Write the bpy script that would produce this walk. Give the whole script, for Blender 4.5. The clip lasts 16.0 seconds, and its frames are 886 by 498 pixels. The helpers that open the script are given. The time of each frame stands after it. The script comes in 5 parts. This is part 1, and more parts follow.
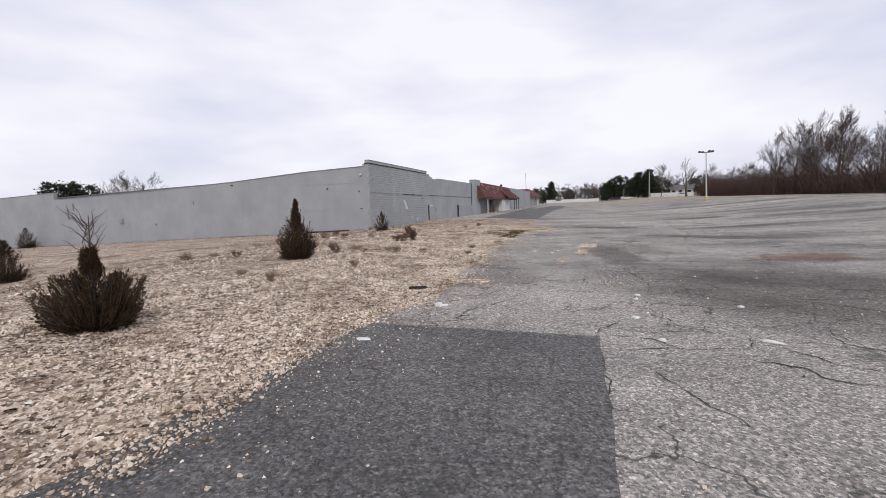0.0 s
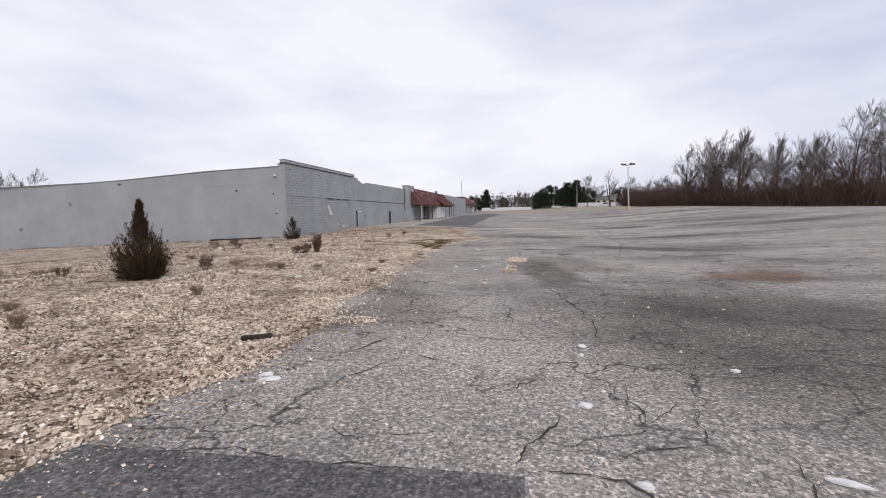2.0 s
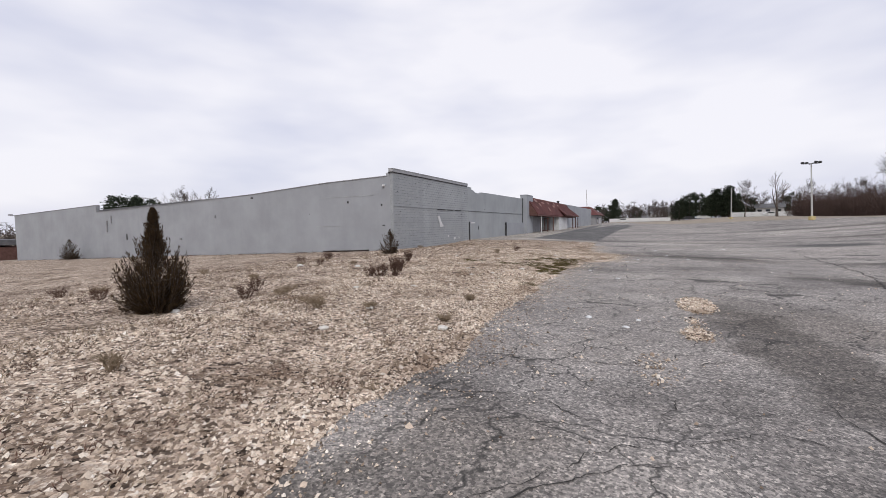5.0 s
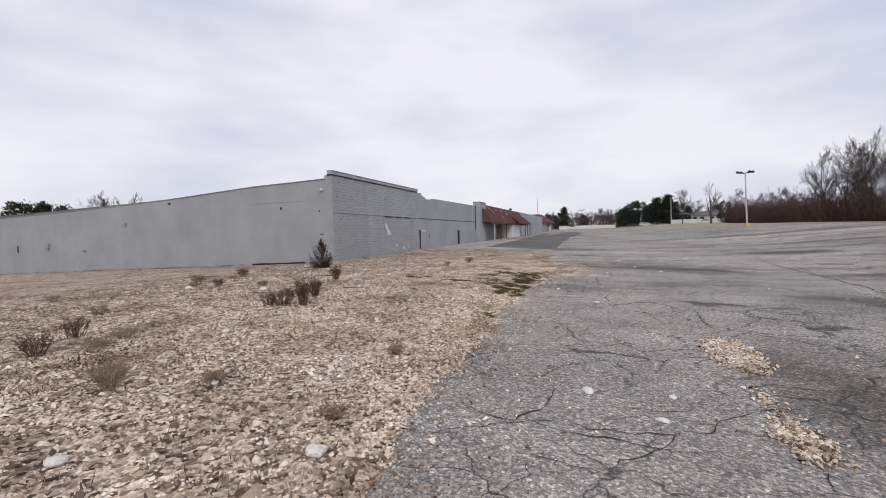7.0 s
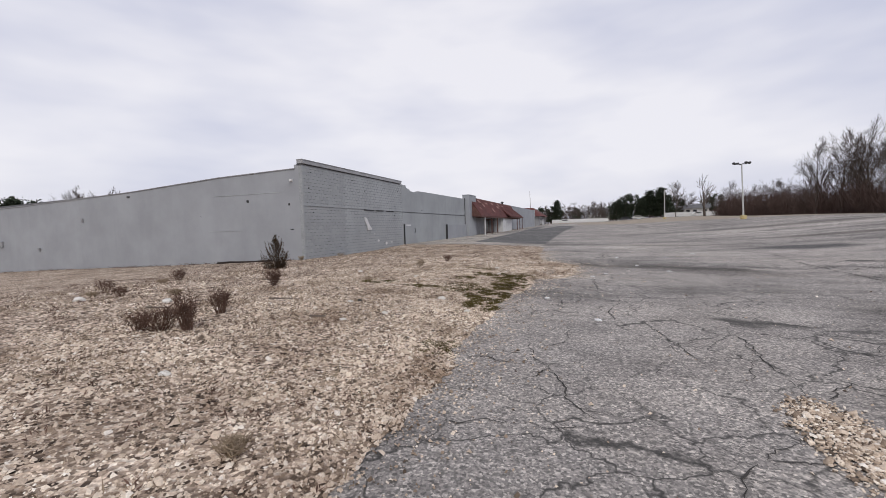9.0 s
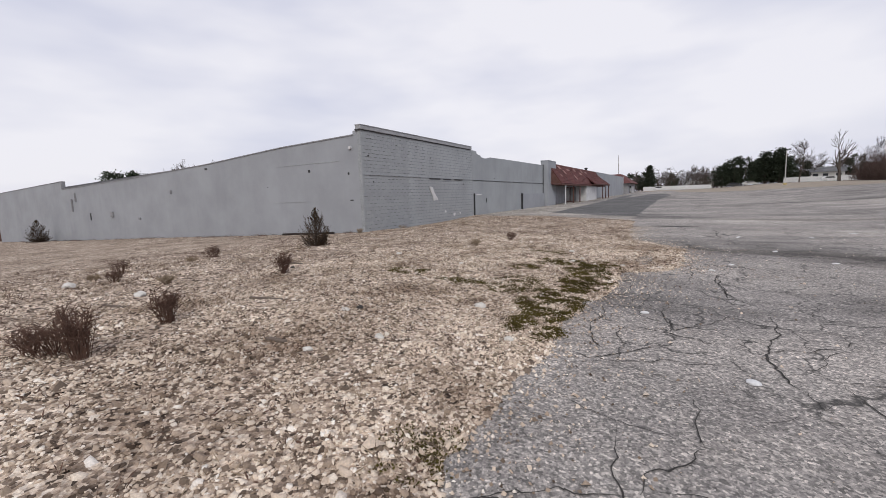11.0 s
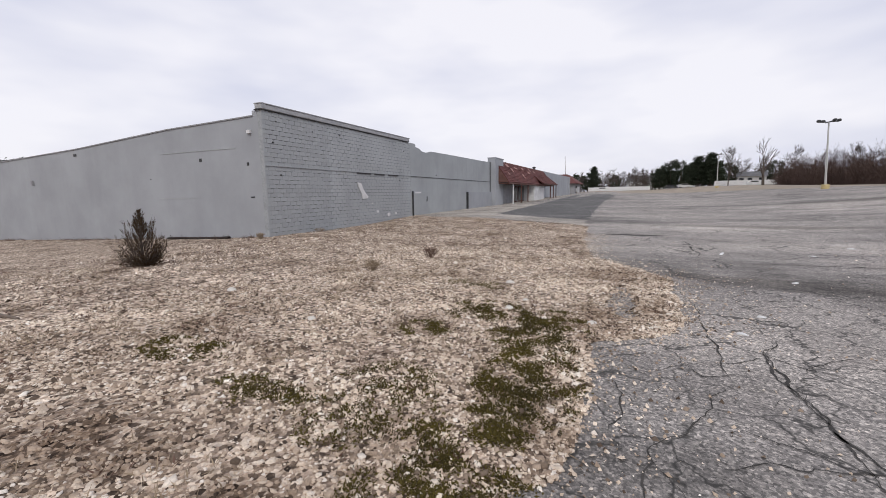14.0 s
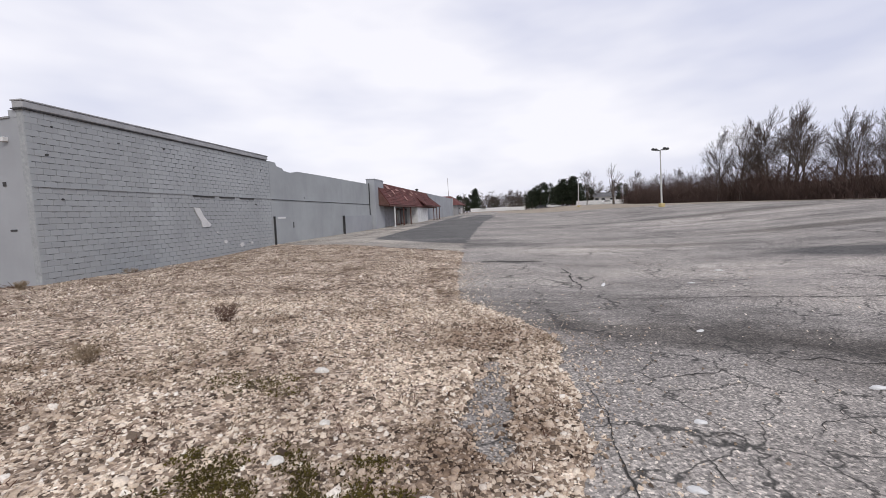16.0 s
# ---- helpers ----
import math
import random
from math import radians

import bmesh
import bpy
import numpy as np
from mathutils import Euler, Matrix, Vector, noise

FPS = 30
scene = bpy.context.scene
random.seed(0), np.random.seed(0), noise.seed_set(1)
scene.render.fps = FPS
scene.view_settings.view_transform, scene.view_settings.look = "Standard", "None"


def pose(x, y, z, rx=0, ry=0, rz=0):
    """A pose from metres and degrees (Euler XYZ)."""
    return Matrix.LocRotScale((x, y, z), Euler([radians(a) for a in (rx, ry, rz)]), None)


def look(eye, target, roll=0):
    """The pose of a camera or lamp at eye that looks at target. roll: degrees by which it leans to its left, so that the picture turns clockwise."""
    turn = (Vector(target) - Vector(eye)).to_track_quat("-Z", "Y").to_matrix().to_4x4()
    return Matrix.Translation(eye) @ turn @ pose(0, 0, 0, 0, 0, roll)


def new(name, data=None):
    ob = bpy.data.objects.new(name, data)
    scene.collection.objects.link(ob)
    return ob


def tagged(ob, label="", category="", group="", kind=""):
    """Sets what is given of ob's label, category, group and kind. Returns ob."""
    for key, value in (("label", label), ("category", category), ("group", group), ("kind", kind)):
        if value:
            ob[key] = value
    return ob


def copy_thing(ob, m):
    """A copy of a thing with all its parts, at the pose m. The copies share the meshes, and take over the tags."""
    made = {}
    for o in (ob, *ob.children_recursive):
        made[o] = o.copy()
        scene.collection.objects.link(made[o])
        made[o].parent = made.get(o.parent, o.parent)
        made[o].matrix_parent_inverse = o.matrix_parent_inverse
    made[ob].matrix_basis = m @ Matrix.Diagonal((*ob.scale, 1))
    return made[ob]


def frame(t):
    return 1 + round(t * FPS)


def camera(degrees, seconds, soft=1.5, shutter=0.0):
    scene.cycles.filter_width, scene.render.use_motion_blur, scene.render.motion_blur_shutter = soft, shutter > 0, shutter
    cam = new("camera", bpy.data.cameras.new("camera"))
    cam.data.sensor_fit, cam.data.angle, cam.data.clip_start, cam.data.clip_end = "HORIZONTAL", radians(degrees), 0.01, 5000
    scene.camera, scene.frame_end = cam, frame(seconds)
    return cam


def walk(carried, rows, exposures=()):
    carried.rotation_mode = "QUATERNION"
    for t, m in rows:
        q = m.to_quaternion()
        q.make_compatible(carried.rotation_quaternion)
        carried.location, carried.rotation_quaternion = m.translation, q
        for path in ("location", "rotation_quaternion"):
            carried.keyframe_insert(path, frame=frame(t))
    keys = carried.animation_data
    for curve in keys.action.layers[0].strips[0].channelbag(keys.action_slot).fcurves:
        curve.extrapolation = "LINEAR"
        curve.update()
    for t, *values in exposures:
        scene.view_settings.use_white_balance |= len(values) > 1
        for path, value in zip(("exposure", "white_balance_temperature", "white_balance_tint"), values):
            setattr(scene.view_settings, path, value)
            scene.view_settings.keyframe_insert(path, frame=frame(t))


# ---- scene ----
cam = camera(94.1, 16.0, soft=0.85)
METRES, EYE, TILT, LEAN, TURN = 20.5, 1.5, 0.0, 0.0, 16.0
PATH = [
    (0, (1.853, 0.748, 1.41), (1.202, 2.629, 1.209), -1.7),
    (0.5, (1.861, 1.404, 1.43), (1.366, 3.329, 1.206), -1.9),
    (1, (1.944, 2.013, 1.417), (1.549, 3.961, 1.195), -1.4),
    (1.5, (1.936, 2.647, 1.399), (1.584, 4.606, 1.2), -1.0),
    (2, (1.974, 3.207, 1.382), (1.613, 5.167, 1.206), -0.9),
    (2.5, (1.974, 3.779, 1.383), (1.564, 5.729, 1.218), -0.6),
    (3, (1.961, 4.401, 1.396), (1.45, 6.328, 1.234), -0.6),
    (3.5, (1.937, 5.009, 1.409), (1.256, 6.882, 1.248), -0.1),
    (6, (0.668, 8.405, 1.386), (-0.258, 10.175, 1.286), -1.1),
    (6.5, (0.518, 9.021, 1.419), (-0.286, 10.85, 1.332), -1.1),
    (7, (0.506, 9.65, 1.418), (-0.194, 11.521, 1.34), -1.2),
    (7.5, (0.443, 10.255, 1.4), (-0.18, 12.154, 1.326), -1.1),
    (8, (0.479, 10.861, 1.379), (-0.117, 12.768, 1.305), -1.4),
    (8.5, (0.449, 11.398, 1.384), (-0.166, 13.299, 1.301), -1.5),
    (11, (0.014, 14.49, 1.458), (-0.997, 16.198, 1.213), -1.8),
    (11.5, (-0.096, 15.131, 1.477), (-1.163, 16.802, 1.211), -2.1),
    (12, (-0.182, 15.742, 1.517), (-1.284, 17.387, 1.237), -2.1),
    (12.5, (-0.39, 16.371, 1.543), (-1.485, 18.019, 1.253), -1.9),
    (13, (-0.469, 17.009, 1.539), (-1.52, 18.685, 1.248), -1.7),
    (13.5, (-0.651, 17.633, 1.519), (-1.6, 19.371, 1.237), -1.2),
    (14, (-0.705, 18.284, 1.495), (-1.509, 20.097, 1.232), -0.9),
    (14.5, (-0.71, 18.935, 1.511), (-1.354, 20.814, 1.277), -0.9),
    (15, (-0.709, 19.642, 1.539), (-1.198, 21.57, 1.327), -1.2),
    (15.5, (-0.597, 20.31, 1.543), (-0.979, 22.264, 1.351), -1.7),
    (16, (-0.556, 20.99, 1.565), (-0.857, 22.959, 1.394), -2.0),
]
walk(cam, [(t, look(eye, target, roll)) for t, eye, target, roll in PATH], exposures=[(0, 0.04), (2.5, 0.02), (6, -0.04), (8.5, -0.12), (12, -0.08), (14.5, 0.0), (16, 0.05)])

# ---- world and sun ----
world = bpy.data.worlds.new("overcast_sky")
scene.world = world
world.use_nodes = True
wn, wl = world.node_tree.nodes, world.node_tree.links
wn.clear()
w_out = wn.new("ShaderNodeOutputWorld")
w_bg = wn.new("ShaderNodeBackground")
w_sky = wn.new("ShaderNodeTexSky")
w_sky.sky_type = "NISHITA"
w_sky.sun_disc = False
w_sky.sun_elevation = radians(42)
w_sky.sun_rotation = radians(150)
w_sky.air_density, w_sky.dust_density = 1.0, 3.0
w_co = wn.new("ShaderNodeTexCoord")
w_map = wn.new("ShaderNodeMapping")
w_map.inputs["Scale"].default_value = (1.0, 1.0, 3.2)
w_map.inputs["Rotation"].default_value = (0.12, 0.2, 0.5)
w_no = wn.new("ShaderNodeTexNoise")
w_no.inputs["Scale"].default_value = 1.7
w_no.inputs["Detail"].default_value = 4
w_no.inputs["Roughness"].default_value = 0.5
w_ra = wn.new("ShaderNodeValToRGB")
w_ra.color_ramp.elements[0].position = 0.33
w_ra.color_ramp.elements[0].color = (5.6, 5.8, 7.15, 1)
w_ra.color_ramp.elements[1].position = 0.62
w_ra.color_ramp.elements[1].color = (8.3, 8.2, 8.75, 1)
w_mx = wn.new("ShaderNodeMix")
w_mx.data_type = "RGBA"
w_mx.inputs["Factor"].default_value = 0.93
wl.new(w_co.outputs["Generated"], w_map.inputs["Vector"])
wl.new(w_map.outputs["Vector"], w_no.inputs["Vector"])
# thicker cloud towards the east
w_sep = wn.new("ShaderNodeSeparateXYZ")
w_max = wn.new("ShaderNodeMath")
w_max.operation = "MAXIMUM"
w_max.inputs[1].default_value = -0.2
w_fac = wn.new("ShaderNodeMath")
w_fac.operation = "MULTIPLY_ADD"
w_fac.inputs[1].default_value = -0.27
wl.new(w_co.outputs["Generated"], w_sep.inputs["Vector"])
wl.new(w_sep.outputs["X"], w_max.inputs[0])
wl.new(w_max.outputs["Value"], w_fac.inputs[0])
wl.new(w_no.outputs["Fac"], w_fac.inputs[2])
wl.new(w_fac.outputs["Value"], w_ra.inputs["Fac"])
wl.new(w_sky.outputs["Color"], w_mx.inputs["A"])
wl.new(w_ra.outputs["Color"], w_mx.inputs["B"])
wl.new(w_mx.outputs["Result"], w_bg.inputs["Color"])
w_bg.inputs["Strength"].default_value = 0.116
wl.new(w_bg.outputs["Background"], w_out.inputs["Surface"])

sun_data = bpy.data.lights.new("sun", "SUN")
sun_data.energy = 1.4
sun_data.angle = radians(20)
sun_data.color = (1.0, 0.96, 0.9)
sun = new("sun", sun_data)
sun.matrix_world = look((30, -30, 50), (0, 15, 0))


# ---- lie of the land ----
def S(v):
    v = min(1.0, max(0.0, v))
    return v * v * (3 - 2 * v)


def gz(x, y):
    """Height of the ground: level along the walk, falling away beside the building, rising across the lot."""
    fall = 0.036 * max(0.0, -x - 15) + 0.45 * S((-x - 8) / 8) * (0.2 + 0.8 * S((48 - y) / 12)) + 0.17 * S((-x - 4) / 2.5) * S((17 - y) / 4)
    return 1.3 * S((x - 5) / 25) + 0.8 * S((y - 40) / 90) + 1.2 * S((y - 120) / 100) + 0.1 * S((-x - 1.5) / 3) * S((44 - y) / 10) - min(fall, 6.0)



DAMP, FAINT, RUST = (0.5, 0.49, 0.48), (0.66, 0.65, 0.64), (0.62, 0.47, 0.38)
PALE, SEALED = (1.26, 1.25, 1.24), (0.36, 0.37, 0.39)
STAINS = [(1.3, 26.3, 2.0, 0.8, -0.25, DAMP), (5.0, 8.3, 3.2, 3.6, 0.3, DAMP), (6.6, 12.4, 1.5, 0.9, 0.2, RUST), (9.6, 24.2, 4.5, 1.0, 0.1, DAMP), (6.4, 18.6, 3.2, 0.9, -0.6, DAMP), (15, 43, 7, 1.4, 0.05, DAMP), (15, 53, 12, 8, 0.1, PALE), (7.5, 31.5, 6, 2.2, 0.1, PALE), (1.6, 36.5, 3.5, 2.0, 0.0, PALE), (9.4, 34.6, 2.6, 1.7, 0.1, SEALED), (3.4, 25.9, 2.2, 0.7, -0.55, DAMP), (-0.6, 33.9, 1.1, 0.3, 0.0, SEALED), (5, 38.5, 4.5, 1.0, 0.0, FAINT), (18, 30, 7, 1.4, 0.1, FAINT), (20, 60, 11, 2.2, 0.0, DAMP), (3.6, 25.0, 2.4, 1.1, -0.5, FAINT), (2.6, 12.6, 0.75, 3.2, 0.15, DAMP), (3.2, 14.2, 1.3, 2.2, 0.5, FAINT), (0.2, 9.0, 1.0, 2.0, 0.3, FAINT), (-0.7, 8.0, 0.8, 1.2, -0.3, DAMP)]


# ---- materials ----
def node_mat(name):
    m = bpy.data.materials.new(name)
    m.use_nodes = True
    n, l = m.node_tree.nodes, m.node_tree.links
    return m, n, l, n["Principled BSDF"]


def ramp(n, stops):
    r = n.new("ShaderNodeValToRGB")
    while len(r.color_ramp.elements) < len(stops):
        r.color_ramp.elements.new(0.5)
    for e, (p, c) in zip(r.color_ramp.elements, stops):
        e.position, e.color = p, (*c, 1)
    return r


def tex(n, l, kind, scale, detail=4, rough=0.6, stretch=None, coord="Object"):
    co = n.new("ShaderNodeTexCoord")
    t = n.new(kind)
    t.inputs["Scale"].default_value = scale
    if kind == "ShaderNodeTexNoise":
        t.inputs["Detail"].default_value = detail
        t.inputs["Roughness"].default_value = rough
    src = co.outputs[coord]
    if stretch:
        mp = n.new("ShaderNodeMapping")
        mp.inputs["Scale"].default_value = stretch
        l.new(src, mp.inputs["Vector"])
        src = mp.outputs["Vector"]
    l.new(src, t.inputs["Vector"])
    return t


def blend(n, l, a, b, fac, mode="MIX"):
    x = n.new("ShaderNodeMix")
    x.data_type, x.blend_type = "RGBA", mode
    for key, v in (("Factor", fac), ("A", a), ("B", b)):
        if isinstance(v, (int, float)):
            x.inputs[key].default_value = v
        elif isinstance(v, tuple):
            x.inputs[key].default_value = (*v, 1)
        else:
            l.new(v, x.inputs[key])
    return x.outputs["Result"]


def channel(n, l, colour):
    """One even random value per cell, out of a cell's colour."""
    sp = n.new("ShaderNodeSeparateColor")
    l.new(colour, sp.inputs["Color"])
    return sp.outputs["Red"]


def bump(n, l, bsdf, height, strength, dist):
    b = n.new("ShaderNodeBump")
    b.inputs["Strength"].default_value = strength
    b.inputs["Distance"].default_value = dist
    l.new(height, b.inputs["Height"])
    l.new(b.outputs["Normal"], bsdf.inputs["Normal"])


def plain(name, dark, light, scale=6.0, fine=60.0, rough=0.8, metal=0.0, relief=0.003, island=False, spread=0.5):
    """Two-scale mottled material; island: each loose piece has its own shade."""
    m, n, l, b = node_mat(name)
    t1 = tex(n, l, "ShaderNodeTexNoise", scale, 4)
    t2 = tex(n, l, "ShaderNodeTexNoise", fine, 3)
    r1 = ramp(n, [(0.3, dark), (0.7, light)])
    l.new(t1.outputs["Fac"], r1.inputs["Fac"])
    col = r1.outputs["Color"]
    if island:
        g = n.new("ShaderNodeNewGeometry")
        r2 = ramp(n, [(0.0, dark), (0.5, tuple((p + q) / 2 for p, q in zip(dark, light))), (1.0, light)])
        l.new(g.outputs["Random Per Island"], r2.inputs["Fac"])
        col = blend(n, l, col, r2.outputs["Color"], spread)
    r3 = ramp(n, [(0.3, (0.78, 0.78, 0.78)), (0.7, (1.0, 1.0, 1.0))])
    l.new(t2.outputs["Fac"], r3.inputs["Fac"])
    l.new(blend(n, l, col, r3.outputs["Color"], 1.0, "MULTIPLY"), b.inputs["Base Color"])
    b.inputs["Roughness"].default_value = rough
    b.inputs["Metallic"].default_value = metal
    b.inputs["Specular IOR Level"].default_value = 0.3
    if relief:
        bump(n, l, b, t2.outputs["Fac"], 0.5, relief)
    return m


def asphalt(name, dark, light, stone, crack_amt, stain_amt, stains=()):
    m, n, l, b = node_mat(name)
    agg = tex(n, l, "ShaderNodeTexVoronoi", 62)
    fine = tex(n, l, "ShaderNodeTexNoise", 140, 3)
    mid = tex(n, l, "ShaderNodeTexNoise", 0.75, 8, 0.72)
    big = tex(n, l, "ShaderNodeTexNoise", 0.12, 7, 0.7, (0.8, 1.7, 1.0))
    rm = ramp(n, [(0.3, dark), (0.7, light)])
    l.new(mid.outputs["Fac"], rm.inputs["Fac"])
    ra = ramp(n, [(0.0, (0.5, 0.5, 0.5)), (0.45, (0.9, 0.9, 0.9)), (0.85, stone), (1.0, tuple(c * 1.5 for c in stone))])
    l.new(channel(n, l, agg.outputs["Color"]), ra.inputs["Fac"])
    col = blend(n, l, rm.outputs["Color"], ra.outputs["Color"], 1.0, "MULTIPLY")
    agg2 = tex(n, l, "ShaderNodeTexNoise", 20, 7, 0.85)
    ra2 = ramp(n, [(0.36, (0.5, 0.5, 0.5)), (0.5, (1.0, 1.0, 1.0)), (0.62, (1.6, 1.58, 1.54))])
    l.new(agg2.outputs["Fac"], ra2.inputs["Fac"])
    col = blend(n, l, col, ra2.outputs["Color"], 0.9, "MULTIPLY")
    rb = ramp(n, [(0.37, (1 - stain_amt,) * 3), (0.47, (0.88, 0.88, 0.88)), (0.53, (1.04, 1.035, 1.02)), (0.63, (1.22, 1.205, 1.18))])
    l.new(big.outputs["Fac"], rb.inputs["Fac"])
    col = blend(n, l, col, rb.outputs["Color"], 1.0, "MULTIPLY")
    for cx, cy, rx, ry, turn_, deep in stains:
        sc = n.new("ShaderNodeTexCoord")
        wob = tex(n, l, "ShaderNodeTexNoise", 0.9, 5, 0.65)
        ad = n.new("ShaderNodeVectorMath")
        ad.operation = "MULTIPLY_ADD"
        ad.inputs[1].default_value = (1.6, 1.6, 0.0)
        l.new(wob.outputs["Color"], ad.inputs[0])
        l.new(sc.outputs["Object"], ad.inputs[2])
        mp = n.new("ShaderNodeMapping")
        mp.vector_type = "TEXTURE"
        mp.inputs["Location"].default_value = (cx + 0.8, cy + 0.8, gz(cx, cy))
        mp.inputs["Rotation"].default_value = (0, 0, turn_)
        mp.inputs["Scale"].default_value = (rx, ry, 3.0)
        l.new(ad.outputs["Vector"], mp.inputs["Vector"])
        gr = n.new("ShaderNodeTexGradient")
        gr.gradient_type = "SPHERICAL"
        l.new(mp.outputs["Vector"], gr.inputs["Vector"])
        rs = ramp(n, [(0.05, (1, 1, 1)), (0.5, deep)])
        l.new(gr.outputs["Fac"], rs.inputs["Fac"])
        col = blend(n, l, col, rs.outputs["Color"], 1.0, "MULTIPLY")
    # hairline crazing, in some areas only
    warp = tex(n, l, "ShaderNodeTexNoise", 1.6, 4)
    co = n.new("ShaderNodeTexCoord")
    add = n.new("ShaderNodeVectorMath")
    add.operation = "MULTIPLY_ADD"
    add.inputs[1].default_value = (0.9, 0.9, 0.0)
    l.new(warp.outputs["Color"], add.inputs[0])
    l.new(co.outputs["Object"], add.inputs[2])
    cr = n.new("ShaderNodeTexVoronoi")
    cr.feature = "DISTANCE_TO_EDGE"
    cr.inputs["Scale"].default_value = 1.15
    l.new(add.outputs["Vector"], cr.inputs["Vector"])
    rc = ramp(n, [(0.0, (1.0, 1.0, 1.0)), (0.007, (0.8, 0.8, 0.8)), (0.02, (0.0, 0.0, 0.0))])
    l.new(cr.outputs["Distance"], rc.inputs["Fac"])
    where = tex(n, l, "ShaderNodeTexNoise", 0.33, 3)
    rw = ramp(n, [(0.38, (0, 0, 0)), (0.52, (crack_amt,) * 3)])
    l.new(where.outputs["Fac"], rw.inputs["Fac"])
    fac = blend(n, l, rc.outputs["Color"], rw.outputs["Color"], 1.0, "MULTIPLY")
    col = blend(n, l, col, (0.035, 0.034, 0.032), fac)
    l.new(col, b.inputs["Base Color"])
    b.inputs["Roughness"].default_value = 0.88
    b.inputs["Specular IOR Level"].default_value = 0.25
    h = blend(n, l, agg.outputs["Distance"], fine.outputs["Fac"], 0.4)
    bump(n, l, b, h, 0.7, 0.006)
    return m


def gravel_mat():
    m, n, l, b = node_mat("gravel_bed")
    v = tex(n, l, "ShaderNodeTexVoronoi", 26)
    v2 = tex(n, l, "ShaderNodeTexVoronoi", 60)
    big = tex(n, l, "ShaderNodeTexNoise", 0.75, 7, 0.7)
    # darkest stop puts the shade of gaps between stones into the colour
    r = ramp(n, [(0.0, (0.07, 0.054, 0.044)), (0.3, (0.37, 0.3, 0.245)), (0.7, (0.66, 0.56, 0.47)), (1.0, (0.86, 0.79, 0.7))])
    l.new(channel(n, l, v.outputs["Color"]), r.inputs["Fac"])
    r2 = ramp(n, [(0.0, (0.55, 0.5, 0.45)), (1.0, (1.0, 1.0, 1.0))])
    l.new(channel(n, l, v2.outputs["Color"]), r2.inputs["Fac"])
    col = blend(n, l, r.outputs["Color"], r2.outputs["Color"], 0.7, "MULTIPLY")
    rb = ramp(n, [(0.34, (0.42, 0.37, 0.33)), (0.47, (0.84, 0.81, 0.78)), (0.6, (1.08, 1.06, 1.03))])
    l.new(big.outputs["Fac"], rb.inputs["Fac"])
    col = blend(n, l, col, rb.outputs["Color"], 1.0, "MULTIPLY")
    clump = tex(n, l, "ShaderNodeTexNoise", 5.5, 6, 0.75)
    rk = ramp(n, [(0.36, (0.42, 0.37, 0.34)), (0.5, (1.0, 0.99, 0.98)), (0.64, (1.4, 1.38, 1.36))])
    l.new(clump.outputs["Fac"], rk.inputs["Fac"])
    l.new(blend(n, l, col, rk.outputs["Color"], 1.0, "MULTIPLY"), b.inputs["Base Color"])
    b.inputs["Roughness"].default_value = 0.95
    b.inputs["Specular IOR Level"].default_value = 0.15
    bump(n, l, b, v.outputs["Distance"], 1.0, 0.03)
    return m


def painted_block(name, base, streak):
    """Grey painted masonry with faint courses, dirt runs and patches of touched-up paint."""
    m, n, l, b = node_mat(name)
    big = tex(n, l, "ShaderNodeTexNoise", 0.35, 5, 0.6)
    run = tex(n, l, "ShaderNodeTexNoise", 1.2, 5, 0.6, (1.0, 1.0, 0.12))
    fine = tex(n, l, "ShaderNodeTexNoise", 22, 4)
    r = ramp(n, [(0.35, tuple(c * 0.9 for c in base)), (0.65, tuple(c * 1.06 for c in base))])
    l.new(big.outputs["Fac"], r.inputs["Fac"])
    rr = ramp(n, [(0.32, (1 - streak,) * 3), (0.5, (1, 1, 1))])
    l.new(run.outputs["Fac"], rr.inputs["Fac"])
    col = blend(n, l, r.outputs["Color"], rr.outputs["Color"], 1.0, "MULTIPLY")
    oi = n.new("ShaderNodeObjectInfo")
    ro = ramp(n, [(0.0, (0.94, 0.94, 0.94)), (1.0, (1.04, 1.04, 1.04))])
    l.new(oi.outputs["Random"], ro.inputs["Fac"])
    col = blend(n, l, col, ro.outputs["Color"], 1.0, "MULTIPLY")
    l.new(col, b.inputs["Base Color"])
    b.inputs["Roughness"].default_value = 0.75
    b.inputs["Specular IOR Level"].default_value = 0.25
    bump(n, l, b, fine.outputs["Fac"], 0.5, 0.006)
    return m


M_ASPHALT = asphalt("old_asphalt", (0.215, 0.199, 0.188), (0.33, 0.309, 0.293), (1.35, 1.33, 1.3), 0.9, 0.52, STAINS)
M_NEW_ASPHALT = asphalt("newer_asphalt", (0.085, 0.083, 0.082), (0.125, 0.122, 0.12), (1.5, 1.5, 1.5), 0.25, 0.2)
M_DARK_ASPHALT = asphalt("dark_asphalt_patch", (0.09, 0.087, 0.086), (0.138, 0.134, 0.132), (1.2, 1.2, 1.2), 0.5, 0.3)
M_CONCRETE = asphalt("pale_concrete", (0.30, 0.275, 0.245), (0.42, 0.39, 0.35), (1.15, 1.13, 1.1), 0.4, 0.3)
M_GRAVEL = gravel_mat()
